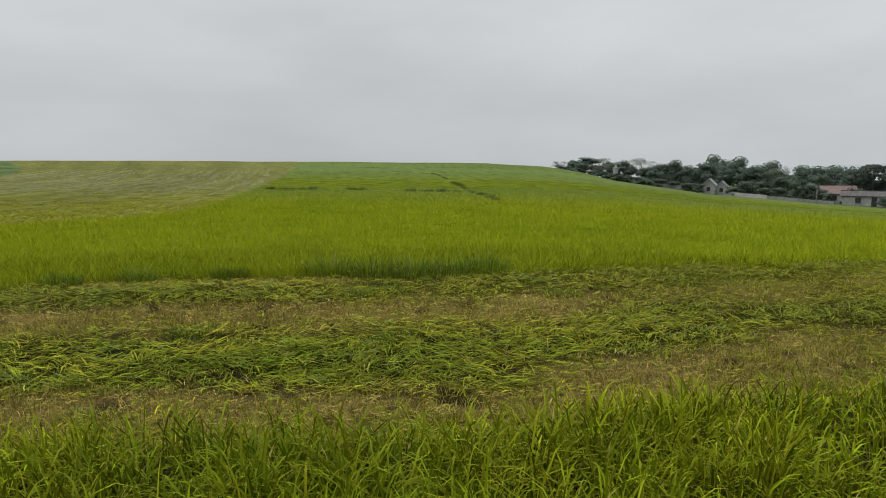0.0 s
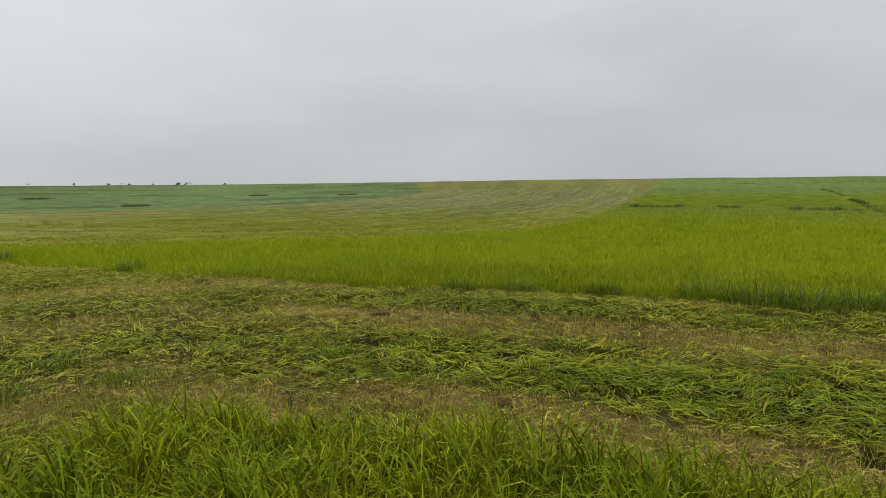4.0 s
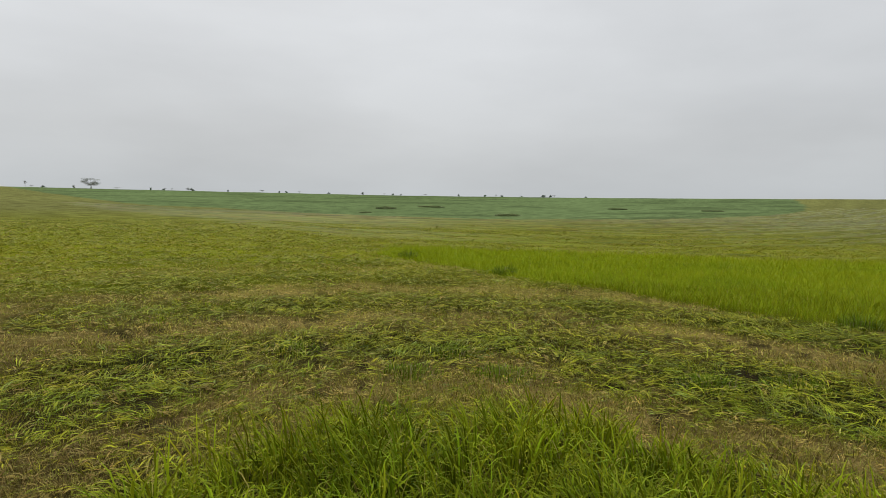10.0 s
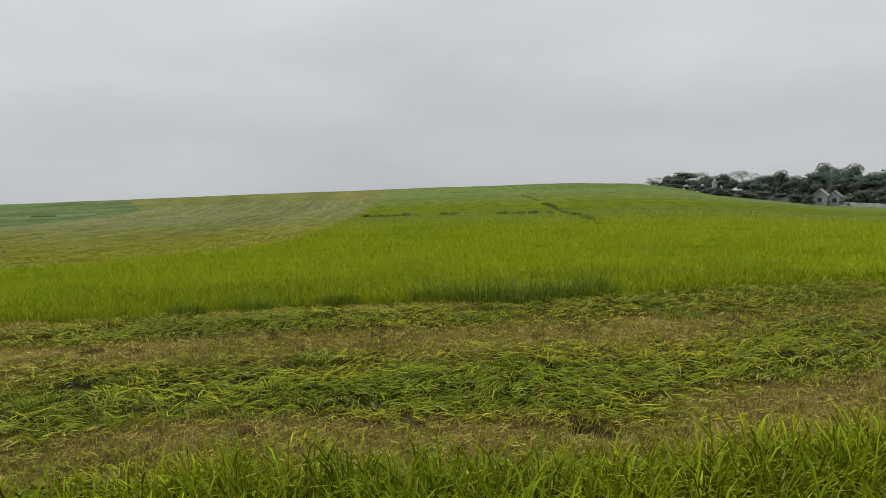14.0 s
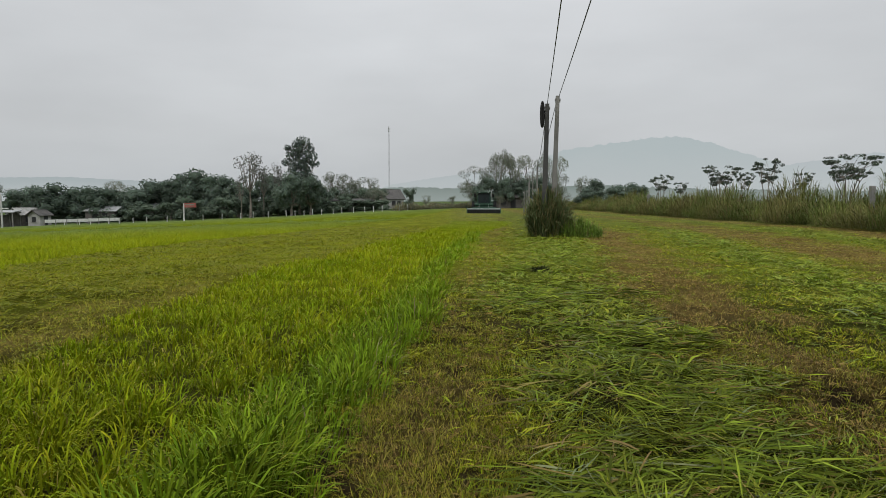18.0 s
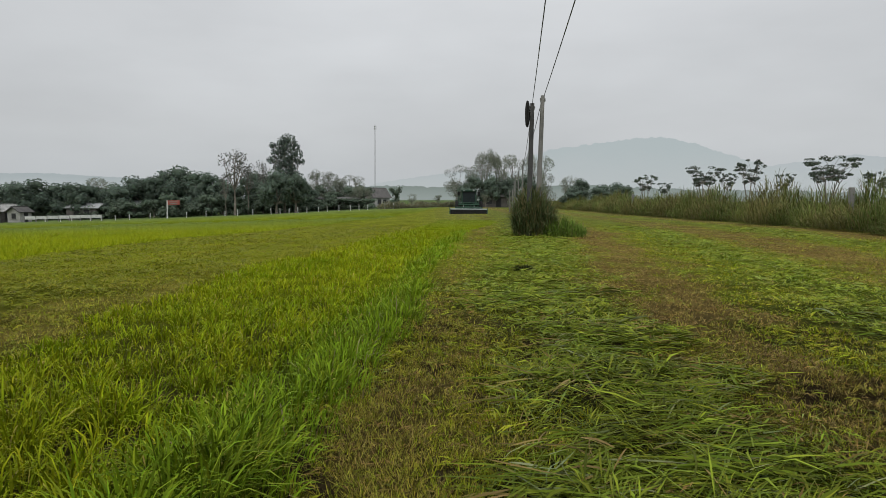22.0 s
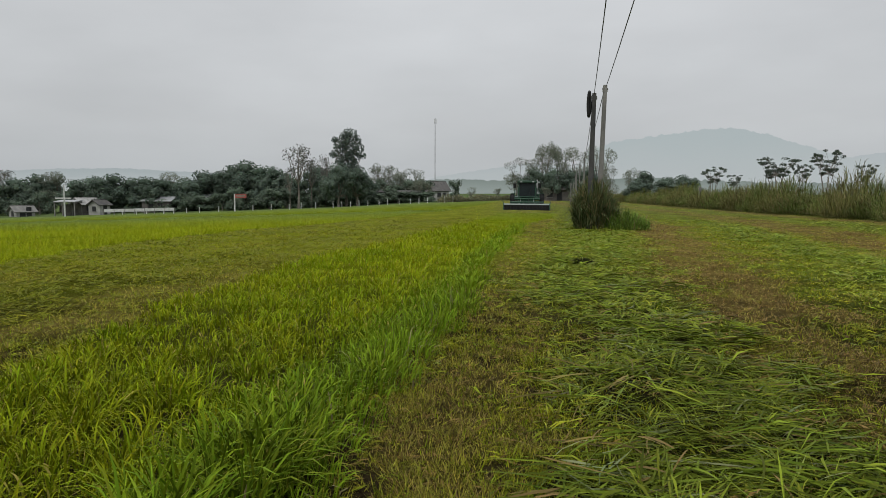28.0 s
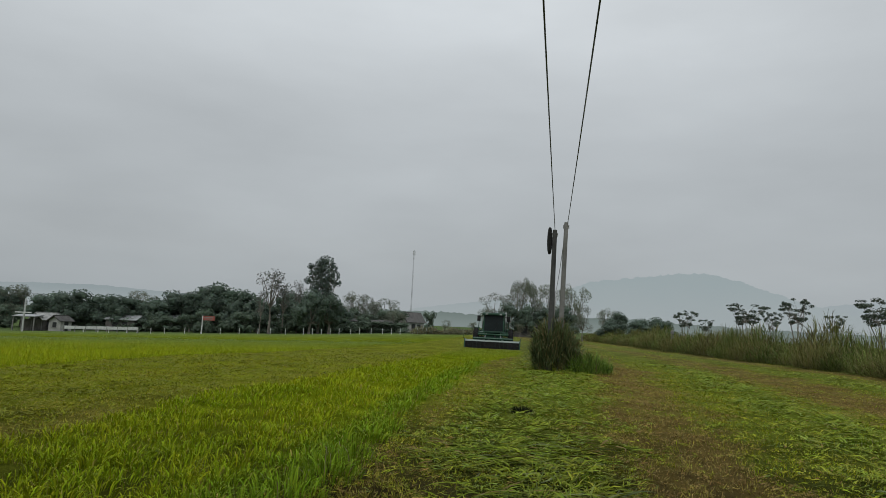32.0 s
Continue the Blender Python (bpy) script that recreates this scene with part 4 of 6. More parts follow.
def tree_kind(kind, seed):
    """Trunk bmesh and crown mesh of one kind of tree, about its true size."""
    # leaf tints of the far kinds are lifted and greyed to carry haze
    rnd = random.Random(seed)
    bm = bmesh.new()
    if kind == "broad":
        h = 8.0
        lobes = [((rnd.uniform(-2.6, 2.6), rnd.uniform(-2.2, 2.2), rnd.uniform(2.2, 6.2)), (rnd.uniform(0.9, 1.7), rnd.uniform(0.9, 1.7), rnd.uniform(0.8, 1.4))) for _ in range(16)]
        lobes.append(((0.2, 0, 6.6), (1.8, 1.8, 1.3)))
        limbs(bm, lobes, 0.28, (0.1, 0, 1.8), seed, 1)
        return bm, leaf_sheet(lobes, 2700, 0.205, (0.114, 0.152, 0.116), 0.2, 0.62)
    if kind == "tall":
        lobes = [((-0.9, 0, 8.4), (1.5, 1.5, 1.2)), ((1.3, 0.3, 8.9), (1.6, 1.5, 1.2)), ((0.2, 0, 11.8), (1.7, 1.6, 1.1)), ((-2.6, 0, 9.7), (1.1, 1.0, 0.7)), ((3.4, 0, 9.4), (1.0, 1.0, 0.6)), ((-2.4, 0, 12.3), (0.8, 0.8, 0.6)), ((-1.4, 0.2, 11.0), (1.4, 1.4, 1.1)),
                 ((2.4, -0.2, 10.8), (1.5, 1.4, 1.2)), ((0.9, 0, 13.3), (1.5, 1.4, 1.2)), ((-0.5, 0.4, 13.0), (1.2, 1.2, 1.0)), ((0.4, -0.4, 6.6), (1.8, 1.6, 1.2)), ((2.3, 0, 12.4), (1.0, 1.0, 0.9)), ((-0.6, 0.1, 5.2), (1.5, 1.4, 1.1)), ((1.4, 0, 7.4), (1.6, 1.4, 1.0)), ((0.3, 0, 9.8), (1.6, 1.6, 1.2))]
        limbs(bm, lobes, 0.30, (0.3, 0, 4.2), seed, 2)
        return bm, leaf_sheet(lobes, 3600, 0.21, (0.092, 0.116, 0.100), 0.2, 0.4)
    if kind == "sparse":
        lobes = [((rnd.uniform(-1.9, 1.9), rnd.uniform(-1.5, 1.5), rnd.uniform(5.5, 10.5)), (0.9, 0.9, 0.9)) for _ in range(13)]
        limbs(bm, lobes, 0.17, (0, 0, 4.2), seed, 5)
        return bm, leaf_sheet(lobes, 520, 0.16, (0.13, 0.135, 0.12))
    if kind == "airy":
        lobes = [((rnd.uniform(-2.4, 2.4), rnd.uniform(-2, 2), rnd.uniform(3.2, 8.2)), (rnd.uniform(0.8, 1.5), rnd.uniform(0.8, 1.5), rnd.uniform(0.7, 1.2))) for _ in range(14)]
        limbs(bm, lobes, 0.20, (0, 0, 2.6), seed, 3)
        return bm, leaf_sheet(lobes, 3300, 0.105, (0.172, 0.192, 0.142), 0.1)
    if kind == "umbrella":
        lobes = []
        for k in range(36):
            a, up = k * 2.4 + rnd.uniform(-.4, .4), rnd.random()
            q = (0.75 + 1.05 * up) * math.sqrt(rnd.uniform(0.12, 1))
            lobes.append(((q * math.cos(a), q * math.sin(a), 2.45 + 1.35 * up + rnd.uniform(-.1, .15)), (rnd.uniform(0.18, 0.34), rnd.uniform(0.18, 0.34), rnd.uniform(0.05, 0.11))))
        stems = [(0.6 * math.cos(k * 1.3), 0.6 * math.sin(k * 1.3), 2.3 + 0.2 * (k % 3)) for k in range(5)]
        tube(bm, (0, 0, -0.3), (0.04, 0, 0.9), 0.07, 0.055, 7)
        for k, st in enumerate(stems):
            tube(bm, (0.04, 0, 0.9 - 0.1 * k), st, 0.035, 0.022, 5)
            for c, rad in lobes[k::5]:
                tube(bm, st, c, 0.02, 0.008, 4)
        return bm, leaf_sheet(lobes, 1700, 0.065, (0.080, 0.102, 0.074), 0.5)
    if kind == "small":
        lobes = [((rnd.uniform(-0.9, 0.9), rnd.uniform(-0.9, 0.9), rnd.uniform(0.45, 2.5)), (0.72, 0.72, 0.55)) for _ in range(9)]
        limbs(bm, lobes, 0.09, (0, 0, 0.7), seed, 1)
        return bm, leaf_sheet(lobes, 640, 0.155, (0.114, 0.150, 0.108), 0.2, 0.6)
    if kind == "palm":
        tube(bm, (0, 0, -0.2), (0.3, 0, 4.5), 0.16, 0.11, 8)
        lobes = []
        for k in range(13):
            a = k * 2.4
            for q in range(1, 6):
                lobes.append(((0.3 + 0.45 * q * math.cos(a), 0.45 * q * math.sin(a), 4.7 + 0.35 * q - 0.105 * q * q), (0.3, 0.3, 0.12)))
        return bm, leaf_sheet(lobes, 700, 0.3, (0.105, 0.13, 0.105), 0.3)


STOCK = {}


def plant(kind, variant, place, tall, wide, turn, label, group, category="tree", name="tree"):
    """A tree of a kind, scaled to its height and breadth, as trunk and crown under one root."""
    key = (kind, variant)
    if key not in STOCK:
        bm, crown = tree_kind(kind, variant * 17 + len(kind))
        trunk = bpy.data.meshes.new("trunk")
        bm.to_mesh(trunk)
        bm.free()
        trunk.materials.append(M_BARK)
        top = max(v.co.z for v in crown.vertices)
        reach = max(abs(v.co.x) for v in crown.vertices)
        STOCK[key] = trunk, crown, top, reach
    trunk, crown, top, reach = STOCK[key]
    root = new(name)
    root.matrix_basis = Matrix.Translation(place) @ pose(0, 0, 0, 0, 0, turn)
    tagged(root, label, category, group)
    for nm, me in (("trunk", trunk), ("crown", crown)):
        ob = new(nm, me)
        ob.parent = root
        ob.scale = (wide / 2 / reach, wide / 2 / reach, tall / top)
    return root


def by_sight(az, el_top, r, lift=0.0):
    """Ground place and height of a thing whose top is seen at that elevation."""
    p = spot(az, r)
    return p, EYE + r * math.tan(radians(el_top)) - p.z + lift


def village_trees():
    g = "trees round the village"
    dark = "dark green broad-crowned tree behind the field"
    # heading, elevation of the top, distance, breadth, kind
    west_wood = [(-68.6, 1.15, 225, 5, "airy"), (-67.6, 1.3, 222, 4, "broad"), (-66.5, 1.55, 216, 9, "broad"), (-65.4, 1.45, 214, 7, "airy"), (-64.6, 1.2, 222, 6, "broad"),
                 (-63.2, 1.3, 210, 7, "broad"), (-61.6, 1.45, 212, 9, "airy"), (-60.4, 1.0, 206, 8, "broad"), (-59.2, 1.35, 205, 7, "broad"), (-58.2, 0.9, 203, 7, "broad"),
                 (-57.0, 1.1, 205, 8, "broad"), (-55.6, 1.0, 200, 6, "broad"), (-56.2, 1.8, 210, 8, "broad"), (-54.2, 1.65, 204, 8, "broad"), (-53.0, 0.9, 196, 8, "broad"),
                 (-52.0, 1.25, 200, 8, "broad"), (-51.0, 0.8, 195, 8, "airy"), (-50.0, 0.95, 196, 8, "broad")]
    middle_wood = [(-48.8, 0.85, 194, 8, "broad"), (-47.6, 0.9, 198, 9, "broad"), (-46.4, 0.8, 192, 8, "broad"), (-45.2, 0.95, 190, 7, "palm"), (-44.0, 0.7, 190, 9, "broad"),
                   (-42.8, 0.75, 186, 8, "broad"), (-41.6, 0.9, 185, 7, "palm"), (-40.3, 1.15, 182, 9, "broad"), (-39.0, 1.35, 180, 6, "sparse"), (-38.0, 0.8, 178, 8, "broad"),
                   (-36.6, 1.1, 178, 9, "broad"), (-35.2, 1.3, 176, 8, "airy"), (-34.0, 0.7, 168, 6, "broad"), (-33.0, 1.0, 165, 8, "broad"), (-31.6, 1.25, 160, 9, "broad"),
                   (-30.3, 0.95, 160, 8, "broad"), (-29.2, 1.0, 158, 8, "broad"), (-28.0, 0.9, 158, 8, "broad"), (-26.9, 1.4, 162, 8, "airy"), (-26.2, 0.95, 156, 8, "broad")]
    east_wood = [(-25.0, 1.6, 158, 8, "broad"), (-23.8, 1.5, 156, 8, "broad"), (-22.6, 2.1, 156, 9, "broad"), (-21.5, 2.55, 155, 9, "broad"), (-20.3, 2.1, 154, 9, "broad"),
                 (-19.2, 2.0, 153, 8, "broad"), (-18.2, 1.4, 152, 7, "broad"), (-15.7, 2.2, 153, 7, "broad"), (-13.8, 2.4, 139, 6, "broad"), (-12.2, 2.2, 139, 6, "broad"), (-14.4, 2.0, 151, 8, "broad"), (-13.0, 1.9, 150, 8, "broad"),
                 (-11.8, 1.5, 150, 7, "broad"), (-10.8, 1.2, 152, 6, "airy"), (-9.8, 2.4, 156, 7, "airy"), (-8.8, 1.6, 158, 7, "airy"), (-7.6, 1.9, 160, 6, "airy"),
                 (-6.8, 1.0, 150, 4, "airy"), (-6.0, 0.75, 148, 3, "airy"), (-3.55, 1.05, 150, 2.5, "small")]
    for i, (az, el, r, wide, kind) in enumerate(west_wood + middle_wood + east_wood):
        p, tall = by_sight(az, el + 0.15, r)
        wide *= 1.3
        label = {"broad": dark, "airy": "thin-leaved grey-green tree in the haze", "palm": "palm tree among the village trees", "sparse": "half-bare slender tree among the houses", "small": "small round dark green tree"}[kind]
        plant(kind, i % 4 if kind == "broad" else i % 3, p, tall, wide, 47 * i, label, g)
    # lower growth that closes the wood towards the field
    for i in range(128):
        az = -64.5 + i * 0.46 + 0.2 * math.sin(i * 4.1)
        if -57.4 < az < -54.9 or -48.2 < az < -44.4 or -35.6 < az < -32.2 or -6.2 < az:
            continue
        front = i % 2
        r = np.interp(az, [-64.5, -48, -36, -22, -8], [203, 180, 166, 146, 146]) + (0 if front else 8)
        p, tall = by_sight(az, (-0.45 if front else 0.4) + 0.4 * math.sin(i * 2.3) + (0.5 if az > -25 else 0), r)
        plant("small", i % 3, p, max(tall, 2.2), 5.5, 31 * i, "dense dark green shrub at the wood's foot", "shrubs round the village", "shrub", "shrub")
    for i, (az, r, wide, tall) in enumerate([(-57.3, 186, 3.6, 2.6), (-54.9, 187, 3.0, 2.2), (-55.95, 184.5, 1.6, 1.2), (-48.1, 176, 3.4, 2.6), (-46.9, 174, 2.6, 1.9), (-44.5, 168, 3.0, 2.3), (-46.3, 178, 3.6, 4.2)]):
        plant("small", i % 3, spot(az, r), tall, wide, 63 * i, "dense dark green shrub before a village house", "shrubs round the village", "shrub", "shrub")
    for i in range(9):
        az = -68.6 + 0.5 * i
        p, tall = by_sight(az, 0.85 - 0.06 * i + 0.12 * math.sin(i * 2.2), 212 - 0.6 * i)
        plant("small", i % 3, p, max(tall, 1.2), 3.6, 57 * i, "dense dark green shrub at the wood's foot", "shrubs round the village", "shrub", "shrub")
    p, tall = by_sight(-13.1, 5.5, 142)
    plant("tall", 0, p, tall, 9.0, 0, "tall dark tree standing over the wood", "", "tree")
    for k, (az, el, w, r) in enumerate([(-17.2, 4.1, 7.6, 143), (-16.1, 3.0, 4, 144), (-17.9, 2.2, 3, 141), (-14.9, 3.2, 3.5, 146)]):
        p, tall = by_sight(az, el, r)
        plant("sparse", k % 3, p, tall, w, 40 * k, "slender half-bare tree with thin twigs", "half-bare trees")
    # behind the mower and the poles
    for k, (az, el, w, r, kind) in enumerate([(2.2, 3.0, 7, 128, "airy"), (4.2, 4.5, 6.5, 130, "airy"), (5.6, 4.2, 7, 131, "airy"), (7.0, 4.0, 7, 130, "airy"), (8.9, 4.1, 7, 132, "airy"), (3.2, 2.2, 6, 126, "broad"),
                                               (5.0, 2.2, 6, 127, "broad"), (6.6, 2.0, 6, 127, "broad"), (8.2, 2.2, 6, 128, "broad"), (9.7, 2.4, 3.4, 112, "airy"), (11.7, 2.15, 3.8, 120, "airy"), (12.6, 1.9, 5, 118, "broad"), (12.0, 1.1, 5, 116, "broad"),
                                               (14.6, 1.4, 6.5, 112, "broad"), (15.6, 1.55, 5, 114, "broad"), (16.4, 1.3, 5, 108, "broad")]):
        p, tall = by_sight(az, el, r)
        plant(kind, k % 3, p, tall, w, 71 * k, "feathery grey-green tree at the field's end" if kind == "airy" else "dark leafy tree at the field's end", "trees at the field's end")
    # flat-topped trees over the tall reeds
    for k, (az, el, w, r) in enumerate([(17.94, 2.14, 3.0, 82), (19.55, 1.5, 2.2, 84), (22.55, 2.93, 3.7, 64), (24.36, 2.25, 2.1, 64), (25.9, 3.32, 2.5, 58), (28.44, 2.17, 1.6, 56),
                                         (31.42, 3.6, 4.1, 52), (34.6, 2.2, 2.2, 50), (37.5, 2.9, 3.0, 48)]):
        p, tall = by_sight(az, el, r)
        plant("umbrella", k % 4, p, tall, w, 83 * k, "slim forked tree with flat dark leaf layers", "flat-topped trees behind the reeds")
    # low weeds between the house and the mower's strip, haze mixed into their tint
    weeds = [leafy_clump("weed_bank", 420, 1.0, 1.0, (0.165, 0.172, 0.112), 0.06, dry=0.25, droop=0.9) for _ in range(3)]
    for k in range(34):
        az = -4.4 + k * 0.26 + 0.12 * math.sin(k * 3.3)
        p, tall = by_sight(az, -0.16 + 0.30 * math.sin(k * 2.1 + 0.3 * k * k), 131 + 6 * (k % 3))
        ob = new("weed_clump", weeds[k % 3])
        ob.matrix_basis = Matrix.Translation(p) @ pose(0, 0, 0, 0, 0, 61 * k) @ Matrix.Diagonal((1.7, 1.7, max(tall, 1.0) * 0.85, 1))
        tagged(ob, "pale brown-green weeds at the field's end", "weeds", "weeds at the field's end")
    for k, (az, el, w, r) in enumerate([(-2.1, 0.45, 2.4, 158), (0.2, 0.4, 2.8, 160), (1.9, 0.55, 2.6, 150), (2.6, 0.7, 3.2, 140), (4.4, 0.5, 2.6, 122), (6.6, 0.3, 2.2, 121)]):
        p, tall = by_sight(az, el, r)
        plant("airy", k % 3, p, tall, w, 61 * k, "slight grey-green sapling at the field's end", "saplings at the field's end")
    # behind the camera, over the hedge end
    for k, (az, el, w, r, kind) in enumerate([(176.3, 5.0, 1.5, 34, "umbrella"), (177.4, 3.0, 5.5, 110, "sparse"), (178.3, 2.9, 5.0, 112, "sparse"), (-179.5, 1.75, 4.5, 150, "sparse"),
                                               (176.0, 1.6, 4, 60, "small")]):
        p, tall = by_sight(az, el, r)
        plant(kind, k % 3, p, tall, w, 90 * k, "thin tree over the tall grass hedge", "trees over the grass hedge")
    # lone trees on the skyline
    far = [(-169.6, 1.1, 6.5, 232, "airy"), (-173.9, 0.75, 1.2, 231, "sparse"), (-178, 0.5, 9, 236, "airy"), (-175.9, 0.4, 8, 236, "airy"), (-162.5, 0.5, 8, 236, "airy")]
    for k, (az, el, w, r, kind) in enumerate(far):
        p, tall = by_sight(az, el, r)
        plant(kind, k % 3, p, max(tall, 1.2), min(w, 1.7 * max(tall, 1.2)), 33 * k, "pale distant tree on the skyline", "trees on the skyline")
    for k in range(26):
        az = -173.5 + k * 1.75 + 1.1 * math.sin(k * 5.1)
        r = 229
        p, tall = by_sight(az, np.interp(az, RIM[:, 0], RIM[:, 2]) + 0.16 + 0.10 * math.sin(k * 3.7), r)
        plant("small" if k % 3 else "umbrella", k % 3, p, max(tall * 0.8, 0.6), 1.2 + 0.4 * math.sin(k * 2.9), 29 * k, "tiny dark sapling on the skyline", "saplings on the skyline", "sapling", "sapling")
    for k, (az, el, w, r) in enumerate([(-132.3, 0.70, 1.8, 226), (-131.7, 0.66, 1.2, 226)]):
        p, tall = by_sight(az, el, r)
        plant("small", k, p, max(tall, 0.8), w, 0, "small dark bush on the skyline", "bushes in the far field", "bush", "bush")
    low = [leafy_clump("field_bush", 900, 1.0, 1.0, (0.172, 0.215, 0.085), 0.05, dry=0.03, droop=1.2) for _ in range(2)]
    for k, (az, r, w, tall) in enumerate([(-135.5, 68, 1.5, 0.5), (-146.2, 86, 1.8, 0.7), (-142.2, 102, 2.4, 0.5), (-148.0, 66, 0.6, 0.25), (-126.0, 110, 2.2, 0.4), (-118.5, 110, 2.0, 0.4)]):
        ob = new("field_bush", low[k % 2])
        ob.matrix_basis = Matrix.Translation(spot(az, r)) @ pose(0, 0, 0, 0, 0, 50 * k) @ Matrix.Diagonal((w, w * 0.7, tall * 0.62, 1))
        tagged(ob, "low dark clump of weeds in the far field", "weeds", "weed clumps in the far field")


village_trees()


# ---- tall reeds ----
def reed_hedge():
    stock = []
    for k in range(5):
        tone = ((0.118, 0.152, 0.040), (0.146, 0.156, 0.048), (0.106, 0.138, 0.036), (0.132, 0.156, 0.042), (0.136, 0.138, 0.046))[k]
        a = leafy_clump("reed_clump", 1000, 1.15 + 0.12 * k, 2.1 + 0.16 * k, tone, 0.028, dry=0.15, droop=0.95, arched=k % 2 == 0)
        stock.append(a)
    plume = tuft_mesh("reed_plume", 46, 0.9, 3.0, (0.26, 0.24, 0.16), 0.014, dry=0.5, lean=0.5)
    k = 0

    fine = [leafy_clump("reed_clump", 1900, 1.2, 2.5, (0.165, 0.170, 0.046), 0.019, dry=0.22, droop=1.0) for _ in range(3)]

    def clump(x, y, s, tall, label="rank clump of yellow-green reeds", group="hedge of tall reeds"):
        nonlocal k
        k += 1
        ob = new("reed_clump", stock[k % 5] if y > 0 else fine[k % 3])
        ob.matrix_basis = Matrix.Translation((x, y, ground(x, y))) @ pose(0, 0, 0, 0, 0, 77 * k) @ Matrix.Diagonal((s, s, tall, 1))
        tagged(ob, label, "reeds", group)
        if k % 3 == 0:
            pl = new("plume", plume)
            pl.parent = ob

    y = 27.0
    rnd = random.Random(4)
    while y < 128:
        x = 22.6 + rnd.uniform(-0.4, 0.4)
        clump(x, y, rnd.uniform(0.9, 1.2), rnd.uniform(0.5, 0.95) * np.interp(y, [25, 45, 128], [1.0, 0.95, 0.8]))
        clump(x + 1.9, y + rnd.uniform(-0.5, 0.5), rnd.uniform(0.9, 1.3), rnd.choice((0.7, 0.95, 1.15, 1.4)) * rnd.uniform(0.85, 1.1) * np.interp(y, [25, 45, 128], [1.0, 0.95, 0.8]))
        y += 1.55 + y * 0.006
    for x, y, s, tall in [(2.4, -19.0, 0.9, 0.95), (2.7, -20.8, 1.0, 1.05), (3.9, -19.6, 1.0, 1.0), (3.6, -22.5, 1.1, 1.05), (4.8, -21.6, 1.0, 1.1), (3.9, -25, 1.0, 1.0), (5.4, -24, 1.1, 1.1), (4.6, -28, 1.0, 1.0),
                          (5.8, -27, 1.1, 1.1), (5.6, -32, 1.1, 0.9), (2.3, -17.6, 0.7, 0.55), (3.4, -17.8, 0.9, 0.7)]:
        clump(x - 0.55, y, s, tall * 1.0)
    for az, r in ((32.9, 43.0), (35.7, 40.0), (17.0, 80.0)):
        post = thing("hedge_post", spot(az, r), "grey concrete post standing in the reeds", "post", "posts in the reed hedge")
        part("shaft", block((0, 0, 1.1), (0.25, 0.25, 2.5), 0.03), M_CONCRETE, post)
    # the clump at the poles' foot
    body = leafy_clump("pole_clump", 3200, 0.92, 2.35, (0.088, 0.112, 0.046), 0.026, dry=0.22, droop=0.95, arched=True)
    ob = new("reed_clump", body)
    ob.matrix_basis = Matrix.Translation((4.35, 28.6, ground(4.35, 28.6)))
    stems = new("stems", tuft_mesh("stems", 60, 0.7, 2.5, (0.125, 0.115, 0.075), 0.014, dry=0.5, lean=0.45))
    stems.parent = ob
    tagged(ob, "dry brown-green reed clump round the pole feet", "reeds")
    fresh = leafy_clump("fresh_tuft", 1700, 1.05, 0.95, (0.150, 0.235, 0.040), 0.022, dry=0.03, droop=0.95, arched=True)
    ob = new("grass_tuft", fresh)
    ob.matrix_basis = Matrix.Translation((5.55, 28.2, ground(5.55, 28.2)))
    tagged(ob, "fresh green grass tuft beside the reed clump", "grass tuft")



def furrow_weeds():
    """Broken dark lines of rank weeds where an old furrow crosses the uncut meadow."""
    tuft = [tuft_mesh("furrow_weed", 90, 0.6, 0.75, (0.095, 0.135, 0.030), 0.03) for _ in range(2)]
    lines = [((-79.8, 130), (-77.9, 81), 6), ((-77.9, 81), (-76.0, 51.5), 8), ((-75.6, 50), (-73.6, 38), 5), ((-93.8, 59), (-89.7, 59), 10),
             ((-86.8, 58), (-85.4, 58), 4), ((-82.4, 55), (-77.3, 54), 7), ((-86.0, 164), (-84.2, 164), 4)]
    rnd = random.Random(12)
    k = 0
    for (a0, r0), (a1, r1), n in lines:
        for i in range(n):
            t = (i + rnd.uniform(0.1, 0.9)) / n
            ob = new("furrow_weed", tuft[k % 2])
            q = rnd.uniform(0.3, 0.7)
            ob.matrix_basis = Matrix.Translation(spot(a0 + (a1 - a0) * t, r0 + (r1 - r0) * t + rnd.uniform(-.4, .4))) @ pose(0, 0, 0, 0, 0, 40 * k) @ Matrix.Diagonal((q * 1.2, q * 1.2, q, 1))
            tagged(ob, "dark rank weed along a furrow in the meadow", "weeds", "weeds along the meadow furrow")
            k += 1


furrow_weeds()

reed_hedge()


